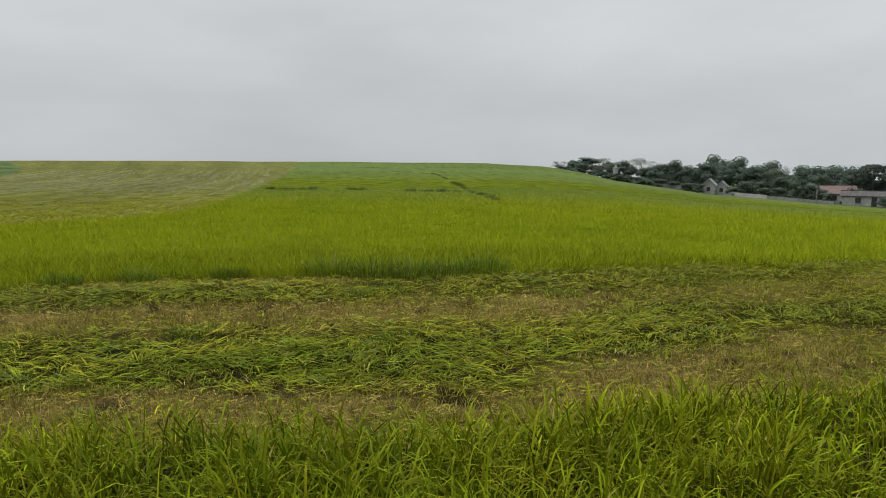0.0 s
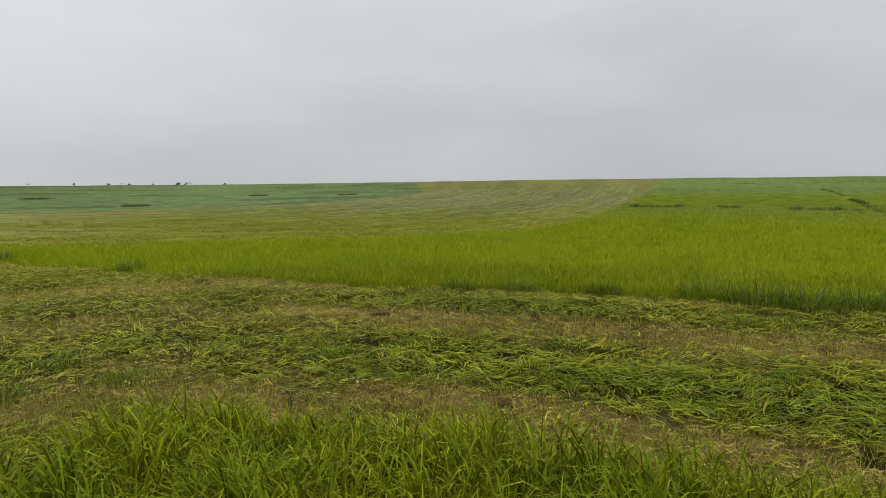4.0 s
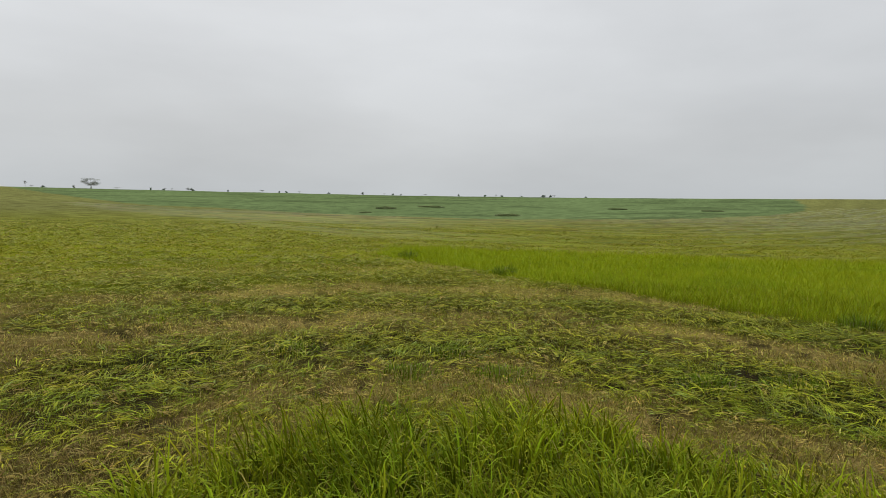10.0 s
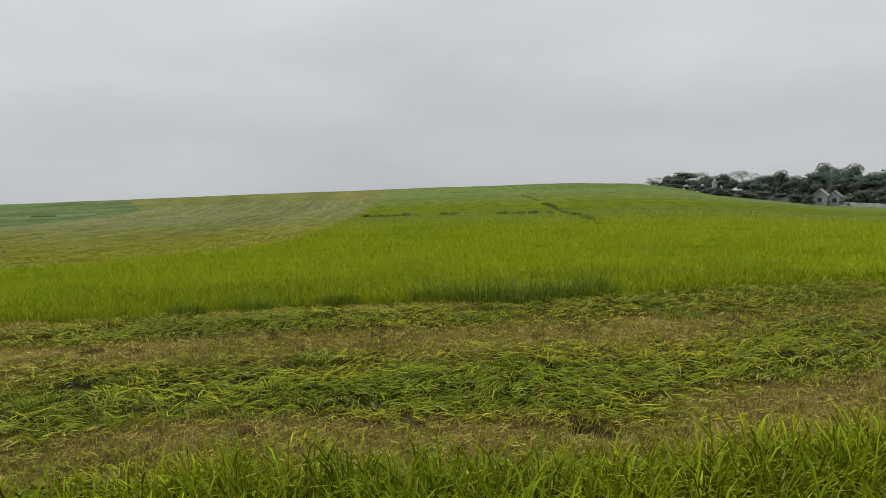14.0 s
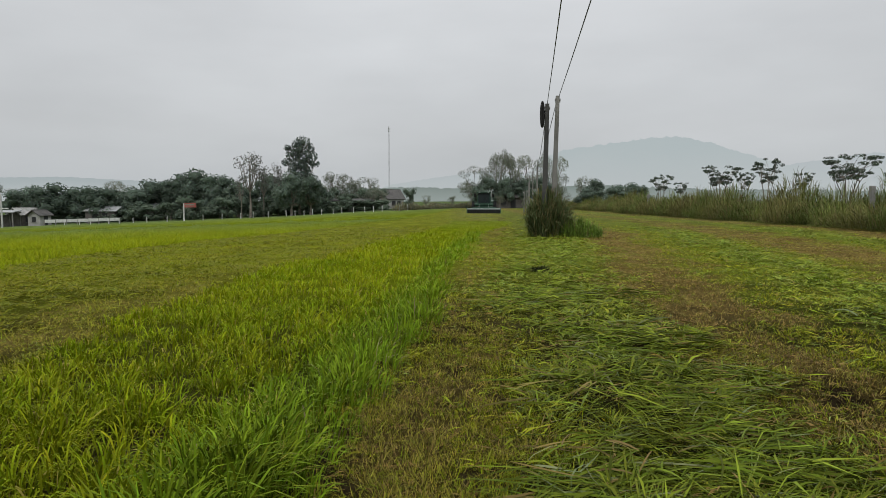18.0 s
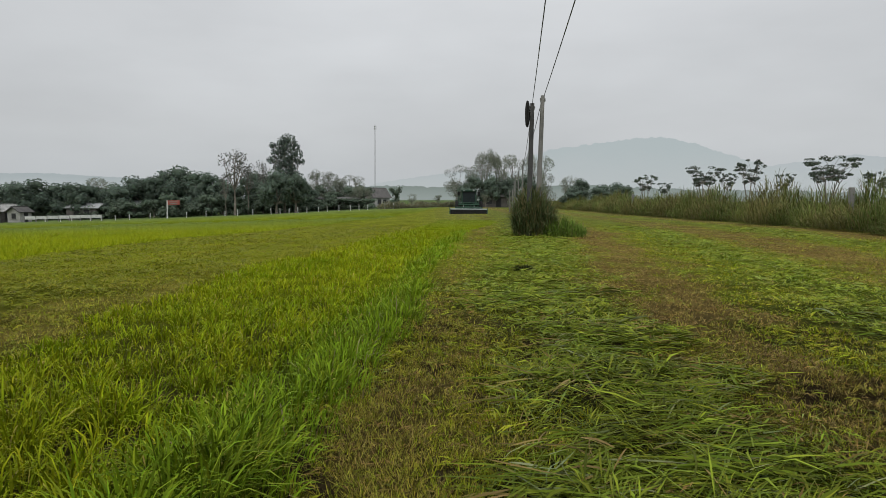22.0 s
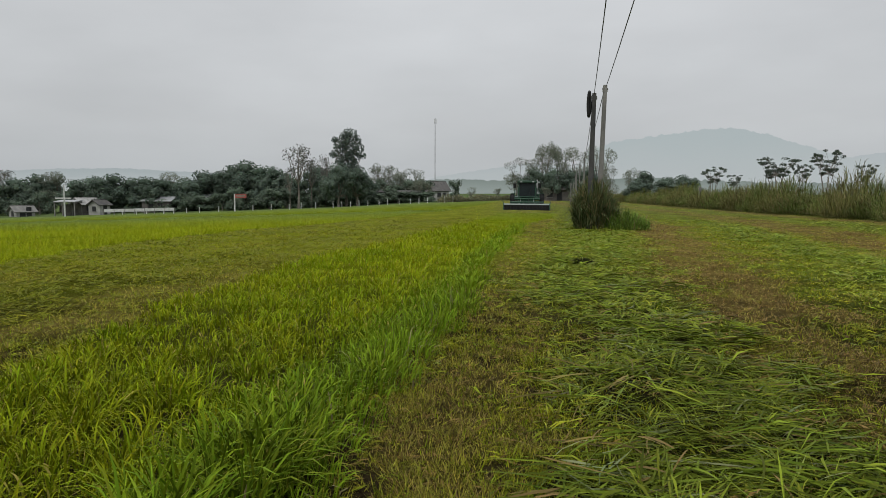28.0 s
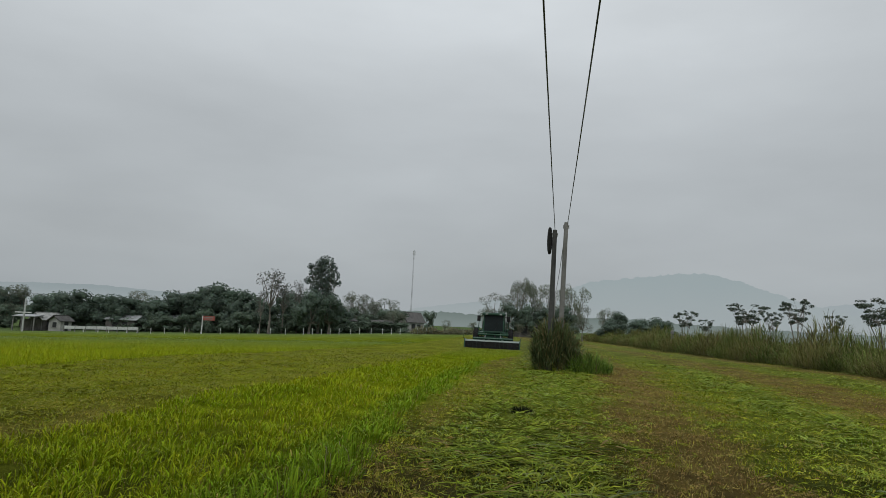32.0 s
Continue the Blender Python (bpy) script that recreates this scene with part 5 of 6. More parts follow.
# ---- power line ----
def power_pole(x, y, tall, lean=(0, 0), square=True, label="weathered grey concrete power pole", group="power poles", wide=0.20, slot=None):
    p = thing("power_pole", (x, y, ground(x, y)), label, "power pole", group)
    bm = bmesh.new()
    top = Vector((lean[0], lean[1], tall))
    if square:
        made = bmesh.ops.create_cone(bm, cap_ends=True, segments=4, radius1=wide * 0.78, radius2=wide * 0.55, depth=tall + 0.5)["verts"]
        bmesh.ops.rotate(bm, verts=made, cent=(0, 0, 0), matrix=Matrix.Rotation(radians(45), 3, "Z"))
        bmesh.ops.translate(bm, verts=made, vec=(0, 0, tall / 2 - 0.25))
        for v in made:
            v.co.x += lean[0] * max(v.co.z, 0) / tall
            v.co.y += lean[1] * max(v.co.z, 0) / tall
        bmesh.ops.bevel(bm, geom=[e for e in bm.edges if abs(e.verts[0].co.z - e.verts[1].co.z) > 1], offset=0.02, segments=2, affect="EDGES")
    else:
        tube(bm, (0, 0, -0.4), top, wide * 0.5, wide * 0.36, 10)
    part("shaft", bm, slot or M_CONCRETE, p)
    ins = part("bracket", block(top + Vector((0, 0, -0.25)), (0.24, 0.05, 0.05), 0.01), M_STEEL, p, "rusty steel bracket")
    for s in (-0.10, 0.10):
        part("insulator", rod(top + Vector((s, 0, -0.22)), top + Vector((s, 0, -0.12)), 0.03, 0.022), M_CONCRETE, ins, "grey porcelain insulator")
    return p, Vector((x, y, ground(x, y))) + top


def wire(a, b, sag, label, radius=0.014, n=28):
    a, b = Vector(a), Vector(b)
    bm = bmesh.new()
    pts = []
    for i in range(n + 1):
        t = i / n
        q = a.lerp(b, t)
        q.z -= sag * 4 * t * (1 - t)
        pts.append(q)
    for p, q in zip(pts, pts[1:]):
        tube(bm, p, q, radius, radius, 6)
    ob = part("power_cable", bm, M_WIRE)
    return tagged(ob, label, "cable", "overhead cables")


def power_line():
    _, t1 = power_pole(4.05, 28.2, 5.75, (0.10, 0.0), True, "dark stained concrete power pole with a cable coil", wide=0.21, slot=M_DARKPOLE)
    _, t2 = power_pole(4.50, 28.6, 6.15, (0.16, 0.0), True, "pale square concrete power pole")
    coil = thing("cable_coil", t1 + Vector((-0.20, -0.05, -0.45)), "black coil of spare cable hung on the pole", "cable coil")
    for k in range(4):
        bm = bmesh.new()
        n = 22
        for i in range(n):
            a, b = 2 * math.pi * i / n, 2 * math.pi * (i + 1) / n
            w, h = 0.035 + 0.012 * k, 0.46 + 0.03 * k
            tube(bm, (w * math.cos(a), 0.03 * k, h * math.sin(a)), (w * math.cos(b), 0.03 * k, h * math.sin(b)), 0.036, 0.036, 6)
        part("loop", bm, M_BLACK, coil)
    _, t3 = power_pole(0.62, -3.4, 5.95, (0, 0), True, "grey concrete power pole behind the field edge")
    _, t4 = power_pole(3.3, -46.0, 5.3, (0, 0), True, "grey concrete power pole over the hedge")
    wire(t1, t3 + Vector((-0.60, 0, 0.0)), 0.12, "black overhead cable over the mown field")
    wire(t2 + Vector((0.06, 0, 0)), t3 + Vector((0.26, 0, 0.0)), 0.12, "black overhead cable over the mown field")
    wire(t3, t4, 0.6, "black overhead cable over the hedge")
    last = (t1, t2)
    for k, (x, y, tall) in enumerate([(8.3, 62, 4.95), (10.7, 84, 5.4), (12.75, 104, 5.6), (12.1, 100, 4.4), (10.3, 90, 3.0), (10.9, 92, 3.1)]):
        _, t = power_pole(x, y, tall, (0, 0), False, "thin grey post of the line beyond", "posts beyond the mower", 0.18)
        if k == 0:
            wire(last[0], t, 0.5, "black overhead cable to the next post", 0.016)
            wire(last[1], t, 0.5, "black overhead cable to the next post", 0.016)
    for k, (x, y, tall) in enumerate([(4.1, -36.5, 3.7), (3.6, -37.4, 3.3), (3.9, -40, 3.0), (2.6, -41, 2.7), (3.2, -44, 2.9)]):
        power_pole(x, y, tall, (0, 0), False, "bare thin post over the hedge", "posts behind the hedge", 0.11)


power_line()


# ---- the edge of the village ----
def fence():
    f = thing("field_fence", spot(-16, 137), "row of short white concrete fence posts at the field's end", "fence")
    base = f.matrix_basis.translation
    post = block((0, 0, 0.5), (0.12, 0.12, 1.25), 0.02)
    me = bpy.data.meshes.new("fence_post")
    post.to_mesh(me)
    post.free()
    me.materials.append(M_WHITE_POST)
    rnd = random.Random(2)
    az = -31.0
    while az < -2.6:
        p = spot(az, np.interp(az, [-31, -16, -2], [143, 136, 129])) - base
        ob = new("fence_post", me)
        ob.parent = f
        ob.matrix_basis = Matrix.Translation(p) @ pose(0, 0, 0, rnd.uniform(-3, 3), rnd.uniform(-3, 3), rnd.uniform(0, 90)) @ Matrix.Diagonal((1, 1, rnd.uniform(0.85, 1.15), 1))
        az += rnd.choice((0.75, 1.0, 1.25, 1.5))


def barrier():
    a, b = spot(-32.3, 146), spot(-27.2, 143)
    f = thing("roadside_barrier", a, "long low white concrete barrier beside the road", "barrier")
    d = b - a
    n = 7
    for i in range(n + 1):
        q = d * i / n
        part("barrier_post", block(q + Vector((0, 0, 0.5)), (0.16, 0.16, 1.3), 0.02), M_CONCRETE, f)
    for i in range(n):
        p, q = d * i / n, d * (i + 1) / n
        mid = (p + q) / 2 + Vector((0, 0, 0.85))
        turn = Matrix.Rotation(math.atan2(d.y, d.x), 4, "Z")
        part("barrier_panel", block(mid, ((q - p).length, 0.14, 0.6), 0.01, turn), M_WHITE_POST, f)


def house(name, place, turn, size, eaves, ridge, wall_slot, roof_slot, label, category="house", windows=2, over=0.5):
    """A gabled house: four walls with real openings' frames, a pitched roof of two slabs, door and windows."""
    lx, ly = size
    h = thing(name, place, label, category, "", turn)
    bm = prism([(-ly / 2, -0.4), (ly / 2, -0.4), (ly / 2, eaves), (0, ridge), (-ly / 2, eaves)], -lx / 2, lx / 2)
    part("wall", bm, wall_slot, h)
    for s in (-1, 1):
        run = math.hypot(ly / 2, ridge - eaves)
        ang = math.atan2(ridge - eaves, ly / 2)
        m = Matrix.Rotation(-s * ang, 4, "X")
        roof = part("roof", block((0, s * (ly / 4 + over * 0.22), (eaves + ridge) / 2 - over * 0.12 + 0.09), (lx + 2 * over, run + over, 0.14), 0, m), roof_slot, h)
        for k in range(5):
            x = -lx / 2 + (k + 0.5) * lx / 5
            part("roof_seam", block((x, s * (ly / 4 + over * 0.22), (eaves + ridge) / 2 - over * 0.12 + 0.18), (0.12, run + over, 0.06), 0, m), roof_slot, roof)
    part("ridge_cap", block((0, 0, ridge + 0.16), (lx + 2 * over, 0.35, 0.14), 0.03), roof_slot, h)
    for side in (-1, 1):
        y = side * (ly / 2 + 0.02)
        for k in range(windows):
            x = -lx / 2 + (k + 1) * lx / (windows + 1)
            if side == -1 and k == windows // 2:
                part("door", block((x, y, 0.95), (1.0, 0.08, 2.0), 0.02), M_DARK, h, "dark doorway")
            else:
                w = part("window", block((x, y, eaves * 0.58), (1.1, 0.08, 1.1), 0.02), M_DARK, h, "dark window opening")
                part("sill", block((x, y + side * 0.04, eaves * 0.58 - 0.6), (1.3, 0.14, 0.1)), M_CONCRETE, w)
    for side in (-1, 1):
        w = part("window", block((side * (lx / 2 + 0.02), 0, eaves * 0.6), (0.08, 0.9, 1.0), 0.02), M_DARK, h, "dark window opening")
        part("sill", block((side * (lx / 2 + 0.06), 0, eaves * 0.6 - 0.55), (0.14, 1.1, 0.1)), M_CONCRETE, w)
    return h


def open_shed(place, turn, size, tall, label, roof_slot=None):
    lx, ly = size
    h = thing("shed", place, label, "shed", "", turn)
    for sx in (-1, 0, 1):
        for sy in (-1, 1):
            part("post", block((sx * lx * 0.46, sy * ly * 0.42, tall / 2), (0.18, 0.18, tall)), M_CONCRETE, h)
    part("roof", block((0, 0, tall + 0.1), (lx, ly, 0.16), 0.02, Matrix.Rotation(radians(5), 4, "X")), roof_slot or M_SHEET, h, "pale sheet roof")
    part("back_wall", block((0, ly * 0.44, tall * 0.4), (lx * 0.95, 0.15, tall * 0.8)), M_BRICK, h)
    return h


def village():
    fence()
    barrier()
    house("house", spot(-5.2, 166), 40, (4.8, 4.6), 2.5, 4.7, M_WHITEWASH, M_TILE, "whitewashed gabled farmhouse with a dark tile roof", windows=2)
    open_shed(spot(-8.6, 150), 5, (10, 5), 2.6, "long low dark shed under the trees", M_TILE)
    house("brick_house", spot(5.2, 128.5), -8, (5.6, 4.2), 2.1, 3.2, M_BRICK, M_TILE, "low dark brick building with a tile roof at the field's end")
    open_shed(spot(-34.7, 152), 8, (4.2, 3.6), 2.9, "open shed with a pale sheet roof")
    house("house", spot(-33.5, 155), 70, (4.2, 3.6), 2.2, 3.4, M_BRICK, M_WHITEWASH, "small grey gabled house beside a shed", windows=2)
    house("outbuilding", spot(-32.6, 151), 80, (2.8, 2.8), 2.0, 2.9, M_WHITEWASH, M_TILE, "small stained whitewashed outbuilding with a tile roof", windows=1)
    house("house", spot(-37.7, 160), 62, (3.6, 3.2), 1.0, 2.1, M_WHITEWASH, M_CONCRETE, "pale tumbledown house with a bleached roof among trees")
    house("house", spot(-28.2, 156), 4, (6, 5), 2.4, 3.2, M_BRICK, M_SHEET, "low house with a pale sheet roof under trees")
    house("house", spot(-25.2, 156), -4, (5, 4), 2.6, 3.4, M_BRICK, M_SHEET, "low brick hut with a pale roof under trees", windows=1)
    house("house", spot(-56.45, 189), 140, (4.5, 3.4), 2.3, 3.9, M_WHITEWASH, M_SHEET, "white gabled village house among dark trees")
    house("house", spot(-55.5, 190), 140, (4, 2.8), 2.2, 3.5, M_WHITEWASH, M_SHEET, "narrow white gabled house beside its twin", windows=1)
    house("house", spot(-45.6, 173), 45, (9, 5), 2.2, 3.2, M_WHITEWASH, M_TILE, "long pale house with a dark roof at the village edge")
    house("house", spot(-47.5, 184), 60, (7, 6), 2.2, 4.0, M_WHITEWASH, M_REDTILE, "house with a faded pink-red roof among trees")
    # the white field wall
    for az0, az1, r0, r1, tall, slot in ((-55.2, -52.2, 188, 180, 0.7, M_WHITEWASH), (-52.2, -47.6, 180, 168, 0.5, M_CONCRETE), (-63.8, -58.6, 202, 194, 0.8, M_CONCRETE)):
        a, b = spot(az0, r0), spot(az1, r1)
        d = b - a
        w = thing("field_wall", a, "low pale wall along the village edge", "wall", "walls at the village edge")
        n = 6
        for i in range(n):
            p, q = d * i / n, d * (i + 1) / n
            part("wall_panel", block((p + q) / 2 + Vector((0, 0, tall / 2)), ((q - p).length * 0.99, 0.25, tall + 0.5), 0.02, Matrix.Rotation(math.atan2(d.y, d.x), 4, "Z")), slot, w)
    # white gate pillar
    g = thing("gate_pillar", spot(-63.95, 203), "tall white gate pillar at the field corner", "pillar")
    part("plinth", block((0, 0, 0.4), (1.8, 1.8, 1.4), 0.05), M_WHITEWASH, g)
    part("shaft", block((0, 0, 2.2), (1.1, 1.1, 2.8), 0.05), M_WHITEWASH, g)
    part("cap", block((0, 0, 3.75), (1.5, 1.5, 0.35), 0.05), M_WHITEWASH, g)
    part("finial", rod((0, 0, 3.9), (0, 0, 5.0), 0.45, 0.12, 12), M_WHITEWASH, g)
    # pole with a crossbar
    c = thing("cross_pole", spot(-34.95, 146), "white pole with a crossbar beside the shed", "pole")
    part("shaft", rod((0, 0, -0.3), (0, 0, 6.2), 0.17, 0.13), M_WHITE_POST, c)
    part("crossbar", block((-0.2, 0, 3.55), (3.2, 0.16, 0.22), 0.02), M_WHITE_POST, c)
    # two poles in the village
    for az, r, tall in ((-48.8, 168, 3.6), (-41.0, 176, 5.2)):
        v = thing("village_pole", spot(az, r), "slim grey village pole", "pole", "village poles")
        part("shaft", rod((0, 0, -0.3), (0, 0, tall), 0.14, 0.1), M_CONCRETE, v)
    # red board
    s = thing("signboard", spot(-22.0, 137), "faded red signboard on a white post", "sign", turn=12)
    part("post", rod((-1.1, 0, -0.3), (-1.1, 0, 3.5), 0.12, 0.12), M_WHITE_POST, s)
    brd = part("board", block((0.05, 0, 3.05), (2.3, 0.08, 0.85), 0.02), M_RED, s)
    for k in range(2):
        part("writing_bar", block((0.05, -0.05, 3.2 - 0.3 * k), (1.7 - 0.3 * k, 0.012, 0.12)), M_CREAM, brd)
    # radio mast
    m = thing("radio_mast", spot(-5.35, 205), "thin lattice radio mast with antennas", "mast")
    tall = EYE + 205 * math.tan(radians(6.4)) - m.matrix_basis.translation.z
    for k in range(3):
        a = k * 2.094
        part("leg", rod((0.19 * math.cos(a), 0.19 * math.sin(a), 0), (0.13 * math.cos(a), 0.13 * math.sin(a), tall), 0.045, 0.035, 6), M_STEEL, m)
    for k in range(12):
        z = 1 + k * (tall - 1.5) / 11
        part("brace", block((0, 0, z), (0.34, 0.34, 0.06)), M_STEEL, m)
    for k in range(3):
        a = k * 2.094
        part("antenna", block((0.32 * math.cos(a), 0.32 * math.sin(a), tall - 1.0), (0.15, 0.15, 1.3), 0.03), M_WHITE_POST, m, "white panel antenna")


village()


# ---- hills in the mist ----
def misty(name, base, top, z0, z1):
    # mist painted in: a glowing tint that runs from haze to hill tone with height
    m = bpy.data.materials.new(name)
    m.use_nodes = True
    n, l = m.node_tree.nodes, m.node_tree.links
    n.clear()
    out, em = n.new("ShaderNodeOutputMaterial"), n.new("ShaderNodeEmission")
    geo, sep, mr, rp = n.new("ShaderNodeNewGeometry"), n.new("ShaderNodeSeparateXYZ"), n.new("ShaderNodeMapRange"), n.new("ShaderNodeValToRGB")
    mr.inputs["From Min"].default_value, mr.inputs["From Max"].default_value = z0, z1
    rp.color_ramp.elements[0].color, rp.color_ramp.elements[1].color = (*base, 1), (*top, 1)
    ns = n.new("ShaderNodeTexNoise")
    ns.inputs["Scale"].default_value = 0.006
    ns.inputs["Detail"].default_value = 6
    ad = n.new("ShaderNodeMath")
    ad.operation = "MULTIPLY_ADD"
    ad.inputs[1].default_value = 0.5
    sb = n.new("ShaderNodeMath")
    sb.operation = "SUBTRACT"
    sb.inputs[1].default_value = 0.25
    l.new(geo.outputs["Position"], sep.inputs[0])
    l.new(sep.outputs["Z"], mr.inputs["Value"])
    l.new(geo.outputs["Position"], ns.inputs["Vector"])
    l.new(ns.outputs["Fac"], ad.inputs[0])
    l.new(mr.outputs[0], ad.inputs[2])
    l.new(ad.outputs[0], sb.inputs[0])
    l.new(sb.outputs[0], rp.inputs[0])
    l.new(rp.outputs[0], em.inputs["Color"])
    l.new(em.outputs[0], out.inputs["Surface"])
    return m


def ridge(name, dist, profile, slot, label, rough=0.06, seed=0):
    """A long hill far off: its crest follows headings and elevations, its flanks fall to the plain."""
    az = np.linspace(profile[0][0], profile[-1][0], 480)
    el = np.interp(az, [p[0] for p in profile], [p[1] for p in profile])
    el = el + rough * (value_noise(az * 3, az * 0, 1.0, seed) - 0.5) + rough * 0.6 * (value_noise(az * 11, az * 0, 1.0, seed + 1) - 0.5) + rough * 0.45 * (value_noise(az * 31, az * 0, 1.0, seed + 2) - 0.5)
    rows = 7
    co = []
    for j in range(rows):
        t = j / (rows - 1)
        r = dist * (0.86 + 0.28 * t)
        k = math.sin(math.pi * min(t * 1.0, 1.0)) if t != 0.5 else 1.0
        z = EYE + dist * np.tan(np.radians(np.maximum(el, 0))) * k - (1 - k) * 12
        co.append(np.stack([r * np.sin(np.radians(az)), r * np.cos(np.radians(az)), z], 1))
    co = np.concatenate(co)
    n = len(az)
    i, j = np.meshgrid(np.arange(rows - 1), np.arange(n - 1), indexing="ij")
    faces = np.stack([i * n + j, i * n + j + 1, (i + 1) * n + j + 1, (i + 1) * n + j], -1).reshape(-1, 4)
    ob = new(name, sheet(name, co, faces, slot, None, True))
    tagged(ob, label, "hill", kind="structure")


# glowing haze tone at the hills' feet, close to the sky's
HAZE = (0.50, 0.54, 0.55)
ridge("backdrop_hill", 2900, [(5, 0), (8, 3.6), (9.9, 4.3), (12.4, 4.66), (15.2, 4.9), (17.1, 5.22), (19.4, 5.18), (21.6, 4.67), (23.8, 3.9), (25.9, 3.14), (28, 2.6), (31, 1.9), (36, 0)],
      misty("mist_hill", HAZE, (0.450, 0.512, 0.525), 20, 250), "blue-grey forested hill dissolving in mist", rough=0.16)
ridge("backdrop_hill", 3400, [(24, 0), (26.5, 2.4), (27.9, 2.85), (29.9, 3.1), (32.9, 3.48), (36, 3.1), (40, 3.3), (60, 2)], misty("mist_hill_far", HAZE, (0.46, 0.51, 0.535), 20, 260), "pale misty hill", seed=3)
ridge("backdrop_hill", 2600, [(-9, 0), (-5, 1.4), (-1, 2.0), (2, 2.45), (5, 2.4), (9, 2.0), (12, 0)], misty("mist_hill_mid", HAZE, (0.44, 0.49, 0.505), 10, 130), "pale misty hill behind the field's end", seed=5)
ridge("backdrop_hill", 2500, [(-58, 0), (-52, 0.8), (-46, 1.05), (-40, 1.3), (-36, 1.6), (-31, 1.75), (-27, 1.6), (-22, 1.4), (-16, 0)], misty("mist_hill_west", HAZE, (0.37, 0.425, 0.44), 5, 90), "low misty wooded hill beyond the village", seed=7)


# distant woods, with the haze painted into their glowing tint
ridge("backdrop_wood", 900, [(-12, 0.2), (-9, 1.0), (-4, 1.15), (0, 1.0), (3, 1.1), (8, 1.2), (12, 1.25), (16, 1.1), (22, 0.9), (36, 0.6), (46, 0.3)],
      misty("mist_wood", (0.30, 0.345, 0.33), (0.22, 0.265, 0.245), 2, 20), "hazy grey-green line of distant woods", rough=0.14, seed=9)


# ---- the windrower ----
def wheel(name, parent, x, y, r, wide):
    w = new(name)
    w.parent = parent
    w.matrix_basis = pose(x, y, r)
    bm = bmesh.new()
    prof = [(r * 0.58, -wide / 2), (r * 0.9, -wide / 2), (r * 0.97, -wide * 0.38), (r, 0), (r * 0.97, wide * 0.38), (r * 0.9, wide / 2), (r * 0.58, wide / 2)]
    n = 28
    ring = [[bm.verts.new((q, p * math.cos(2 * math.pi * i / n), p * math.sin(2 * math.pi * i / n))) for p, q in prof] for i in range(n)]
    for i in range(n):
        a, b = ring[i], ring[(i + 1) % n]
        for k in range(len(prof) - 1):
            bm.faces.new((a[k], a[k + 1], b[k + 1], b[k]))
    for i in range(n):
        for s in (-1, 1):
            a = 2 * math.pi * (i + 0.25 * s) / n
            m = Matrix.Rotation(a, 4, "X") @ Matrix.Rotation(radians(28 * s), 4, "Z")
            box(bm, Matrix.Rotation(a, 3, "X") @ Vector((s * wide * 0.24, 0, r * 0.985)), (wide * 0.5, 0.05, 0.06), 0, m)
    bmesh.ops.recalc_face_normals(bm, faces=bm.faces)
    part("tyre", bm, M_BLACK, w, "black lugged rubber tyre")
    bm = bmesh.new()
    tube(bm, (-wide * 0.42, 0, 0), (wide * 0.42, 0, 0), r * 0.58, r * 0.58, 24)
    tube(bm, (-wide * 0.5, 0, 0), (wide * 0.5, 0, 0), r * 0.2, r * 0.2, 12)
    part("rim", bm, M_DKGREEN, w, "green steel rim")
    return w


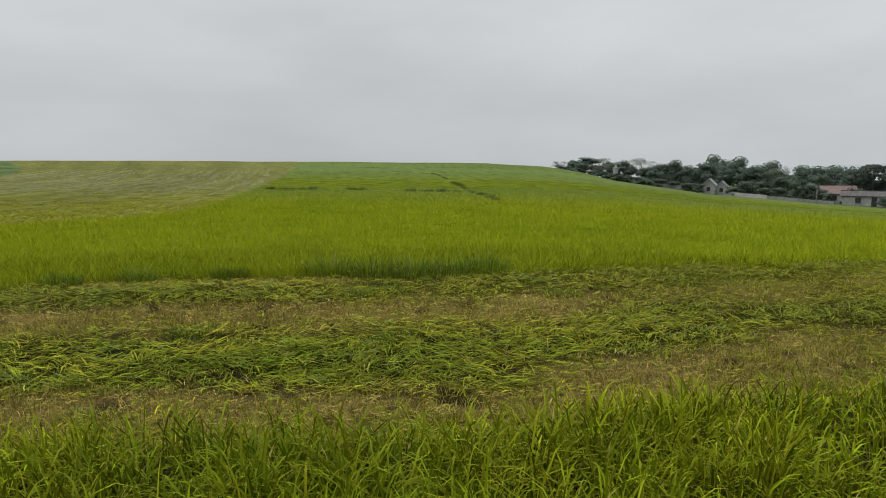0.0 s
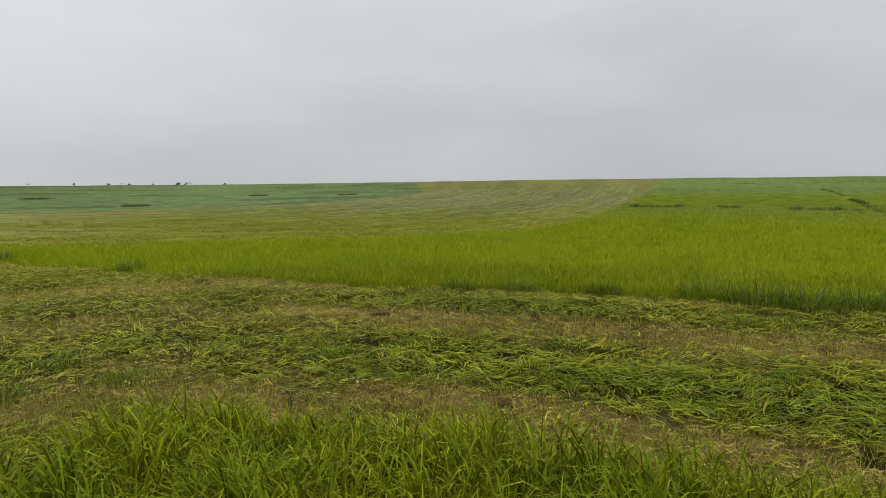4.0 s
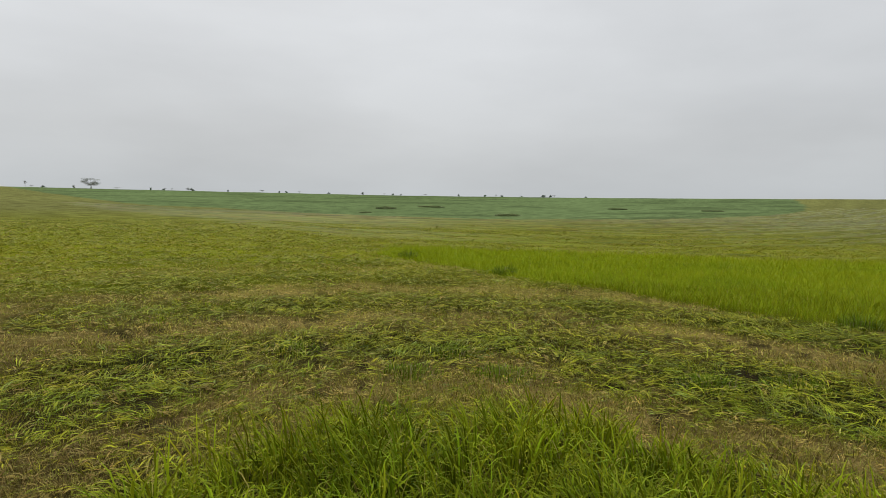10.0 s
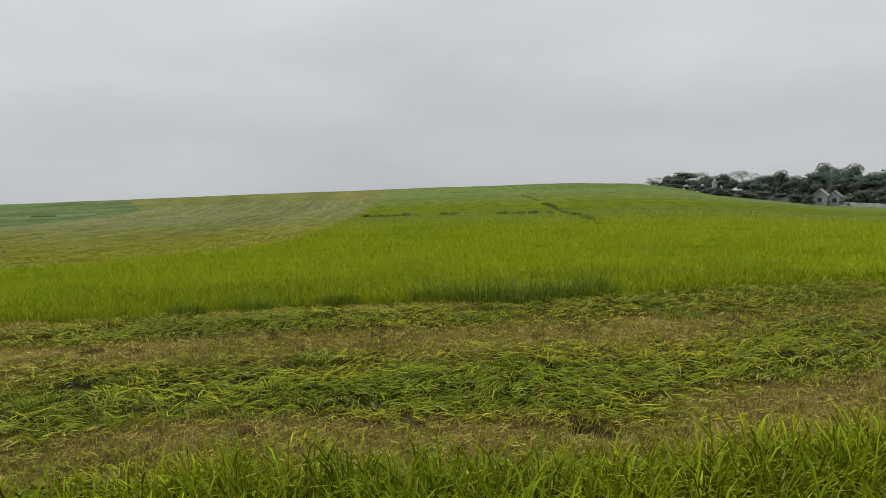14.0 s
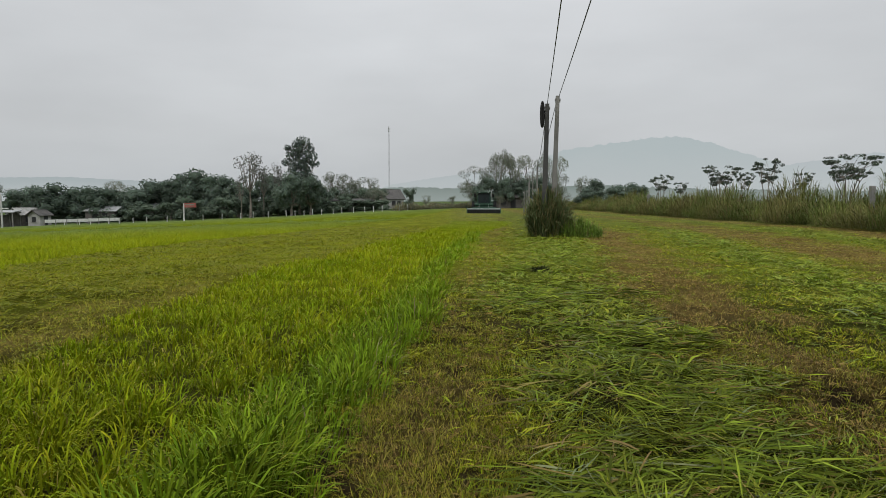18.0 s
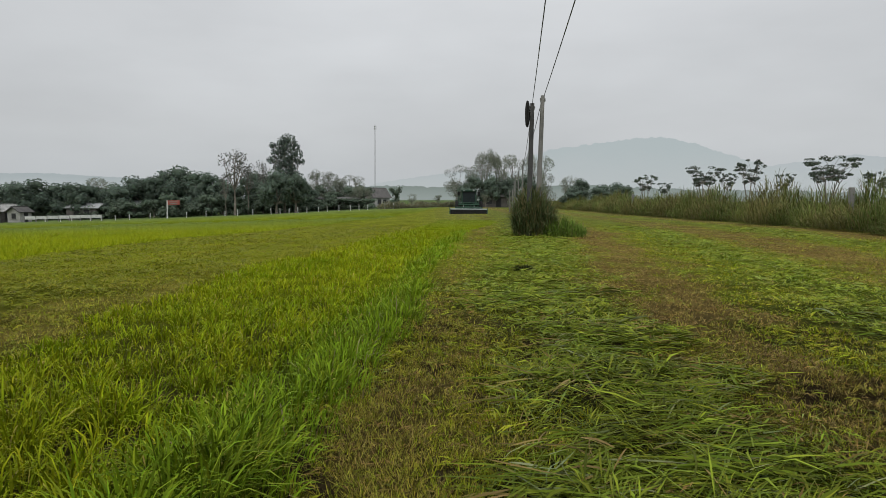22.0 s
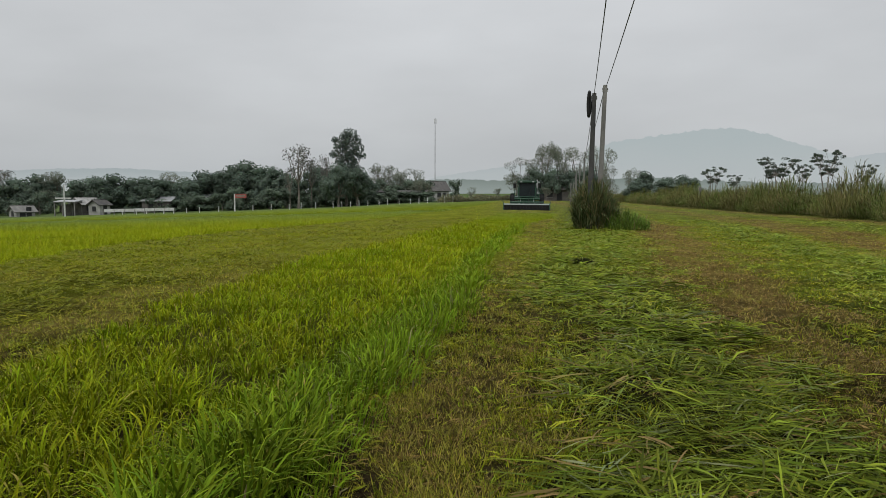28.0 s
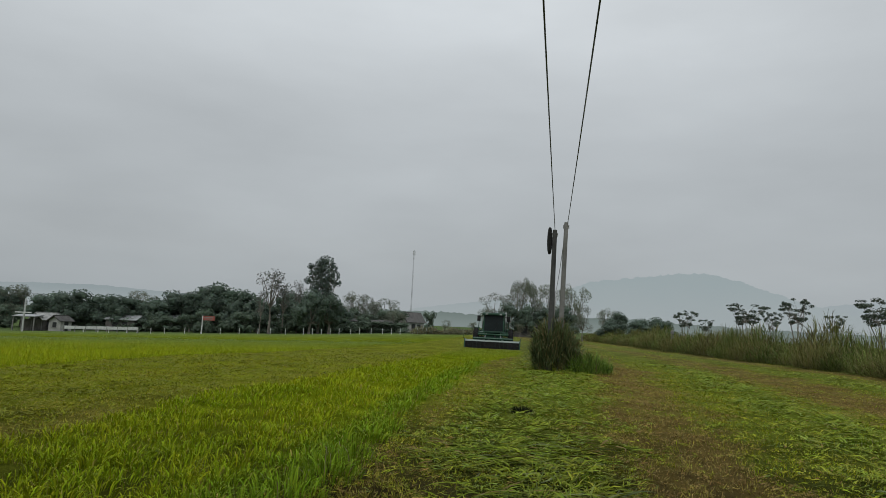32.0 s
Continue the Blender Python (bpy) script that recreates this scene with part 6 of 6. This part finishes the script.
def windrower():
    t = thing("windrower", (0, 0, 0), "green self-propelled hay mower cutting the meadow", "mower")
    # it faces -y
    part("chassis", block((0, 0.9, 0.95), (1.5, 3.6, 0.35), 0.04), M_DKGREEN, t)
    part("engine_hood", block((0, 2.0, 1.65), (2.0, 2.2, 1.2), 0.14), M_DKGREEN, t)
    part("radiator_screen", block((0.0, 3.12, 1.6), (1.3, 0.06, 0.8), 0.02), M_DARK, t)
    part("exhaust_pipe", rod((0.95, 1.6, 1.9), (0.95, 1.6, 3.0), 0.06), M_STEEL, t)
    part("fuel_tank", block((-0.98, 1.6, 1.2), (0.45, 1.5, 0.5), 0.1), M_DKGREEN, t)
    part("side_panel", block((0.98, 1.5, 1.3), (0.4, 1.6, 0.6), 0.1), M_GREEN, t)
    cab = new("cab")
    cab.parent = t
    cab.matrix_basis = Matrix.Diagonal((1.14, 1.0, 1.0, 1))
    part("cab_floor", block((0, 0, 1.28), (1.5, 1.6, 0.14), 0.03), M_DKGREEN, cab)
    for sx in (-0.71, 0.71):
        part("front_pillar", rod((sx, -0.74, 1.3), (sx * 0.97, -0.62, 2.66), 0.045), M_GREEN, cab)
        part("rear_pillar", rod((sx, 0.74, 1.3), (sx, 0.74, 2.66), 0.05), M_GREEN, cab)
        part("side_window", block((sx, 0.0, 2.0), (0.025, 1.4, 1.25)), M_GLASS, cab, "dark side window")
    part("windscreen", block((0, -0.69, 1.99), (1.38, 0.03, 1.28), 0.0, Matrix.Rotation(radians(-5), 4, "X")), M_GLASS, cab, "large dark windscreen")
    part("rear_window", block((0, 0.74, 2.05), (1.38, 0.03, 1.15)), M_GLASS, cab)
    part("wiper", rod((0.1, -0.80, 1.4), (0.35, -0.74, 2.05), 0.015), M_BLACK, cab)
    part("steering_column", rod((0, -0.4, 1.3), (0, -0.2, 1.85), 0.05), M_BLACK, cab)
    part("seat", block((0, 0.25, 1.65), (0.5, 0.5, 0.7), 0.08), M_BLACK, cab, "black operator seat")
    roof = part("cab_roof", block((0, -0.02, 2.74), (1.70, 1.85, 0.22), 0.09), M_DKGREEN, cab)
    for sx in (-0.5, 0.5):
        part("work_light", block((sx, -0.96, 2.73), (0.17, 0.07, 0.11), 0.015), M_LAMP, roof, "pale rectangular work light")
    for s in (-1, 1):
        arm = part("mirror_arm", rod((s * 0.72, -0.72, 2.56), (s * 1.02, -0.9, 2.5), 0.02), M_BLACK, cab)
        part("mirror", block((s * 1.06, -0.9, 2.36), (0.24, 0.08, 0.46), 0.03), M_BLACK, arm, "black side mirror")
        part("hand_rail", rod((s * 0.95, -0.3, 1.1), (s * 0.95, -0.3, 2.2), 0.02), M_STEEL, t)
    lad = part("ladder", block((-1.0, -0.1, 0.95), (0.06, 0.08, 1.0)), M_DKGREEN, t)
    part("ladder_rail", block((-1.0, 0.35, 0.95), (0.06, 0.08, 1.0)), M_DKGREEN, lad)
    for k in range(4):
        part("rung", block((-1.0, 0.12, 0.55 + 0.25 * k), (0.2, 0.45, 0.04)), M_STEEL, lad)
    part("platform", block((-1.0, 0.1, 1.28), (0.55, 1.4, 0.06)), M_STEEL, t)
    part("front_axle", block((0, -0.1, 0.72), (2.7, 0.3, 0.3), 0.05), M_DKGREEN, t)
    part("rear_axle", block((0, 2.7, 0.75), (2.2, 0.22, 0.22), 0.04), M_DKGREEN, t)
    w = [wheel("front_wheel", t, s * 1.42, -0.1, 0.77, 0.46) for s in (-1, 1)]
    w += [wheel("rear_wheel", t, s * 1.15, 2.75, 0.42, 0.3) for s in (-1, 1)]
    for s in (-1, 1):
        part("caster_leg", rod((s * 1.0, 2.75, 0.45), (s * 0.98, 2.7, 0.8), 0.06), M_DKGREEN, t)
        part("lift_arm", block((s * 0.75, -1.05, 0.62), (0.14, 1.5, 0.18), 0.03, Matrix.Rotation(radians(7), 4, "X")), M_GREEN, t)
        part("lift_cylinder", rod((s * 0.6, -0.5, 1.15), (s * 0.65, -1.5, 0.75), 0.045), M_STEEL, t)
    for s in (-1, 1):
        part("grab_frame", rod((s * 1.25, -0.55, 1.25), (s * 1.2, -0.5, 2.25), 0.03), M_DKGREEN, t)
        part("frame_rail", rod((s * 1.2, -0.5, 2.25), (s * 1.15, 0.9, 2.2), 0.03), M_DKGREEN, t)
        part("fender", block((s * 1.40, 0.25, 1.60), (0.42, 0.9, 0.06), 0.02), M_DKGREEN, t)
        part("front_box", block((s * 0.95, -0.75, 1.12), (0.55, 0.35, 0.34), 0.05), M_DKGREEN, t)
    part("front_beam", block((0, -0.95, 1.08), (2.5, 0.14, 0.12), 0.03), M_GREEN, t)
    head = new("header")
    head.parent = t
    head.matrix_basis = Matrix.Translation((0, 0, -0.10))
    half = 2.12
    bm = prism([(-2.72, 0.45), (-2.64, 0.60), (-2.2, 0.70), (-1.55, 0.70), (-1.35, 0.58), (-1.35, 0.22), (-1.6, 0.12), (-2.6, 0.12)], -half, half)
    part("header_body", bm, M_DKGREEN, head)
    part("top_cover", prism([(-2.73, 0.60), (-2.70, 0.65), (-2.2, 0.735), (-2.2, 0.70), (-2.66, 0.61), (-2.70, 0.58)], -half - 0.02, half + 0.02), M_CREAM, head, "pale dusty top cover")
    for k in range(14):
        x = -half + (k + 0.5) * 2 * half / 14
        part("curtain_flap", block((x, -2.78, 0.36), (2 * half / 14 * 0.96, 0.02, 0.52), 0.0, Matrix.Rotation(radians(5 + 3 * math.sin(k * 2.1)), 4, "X")), M_BLACK, head, "black rubber curtain flap")
    for s in (-1, 1):
        part("end_shield", prism([(-2.85, 0.12), (-2.80, 0.60), (-2.6, 0.78), (-1.5, 0.78), (-1.3, 0.5), (-1.35, 0.12)], s * half, s * (half + 0.1)), M_GREEN, head)
        part("skid_shoe", block((s * 1.4, -2.1, 0.07), (0.3, 1.0, 0.07), 0.02), M_STEEL, head)
        part("divider_rod", rod((s * (half + 0.05), -2.8, 0.6), (s * (half + 0.15), -2.6, 1.05), 0.03), M_DKGREEN, head)
    part("cross_tube", rod((-1.6, -1.75, 0.86), (1.6, -1.75, 0.86), 0.07), M_GREEN, head)
    for x in (-1.2, -0.4, 0.4, 1.2):
        part("stay", rod((x, -1.75, 0.86), (x * 0.9, -1.3, 0.6), 0.035), M_GREEN, head)
    part("hose_bundle", rod((0.2, -1.6, 0.9), (0.1, -0.8, 1.2), 0.05), M_BLACK, head)
    part("drive_shaft", rod((-0.3, -1.5, 0.75), (-0.3, -0.5, 0.9), 0.05), M_STEEL, head)
    return t, w, head


MOWER, WHEELS, HEADER = windrower()


def motions():
    """The mower comes down the strip at a walking driver's pace; its wheels roll with it."""
    speed, far = 2.2, 126.25
    lines = []
    for i in range(0, 129):
        t = i * 0.25
        y = far - speed * t
        x = 2.62 + 0.063 * (y - 56.05)
        lines.append((t, pose(x, y, ground(x, y), 0, 0, -3.6)))
    places = [w.matrix_basis.translation.copy() for w in WHEELS]
    walk(MOWER, lines)
    for k, w in enumerate(WHEELS):
        r = places[k].z
        walk(w, [(i * 0.25, pose(places[k].x, places[k].y, r, math.degrees(speed * i * 0.25 / r), 0, 0)) for i in range(129)])


motions()
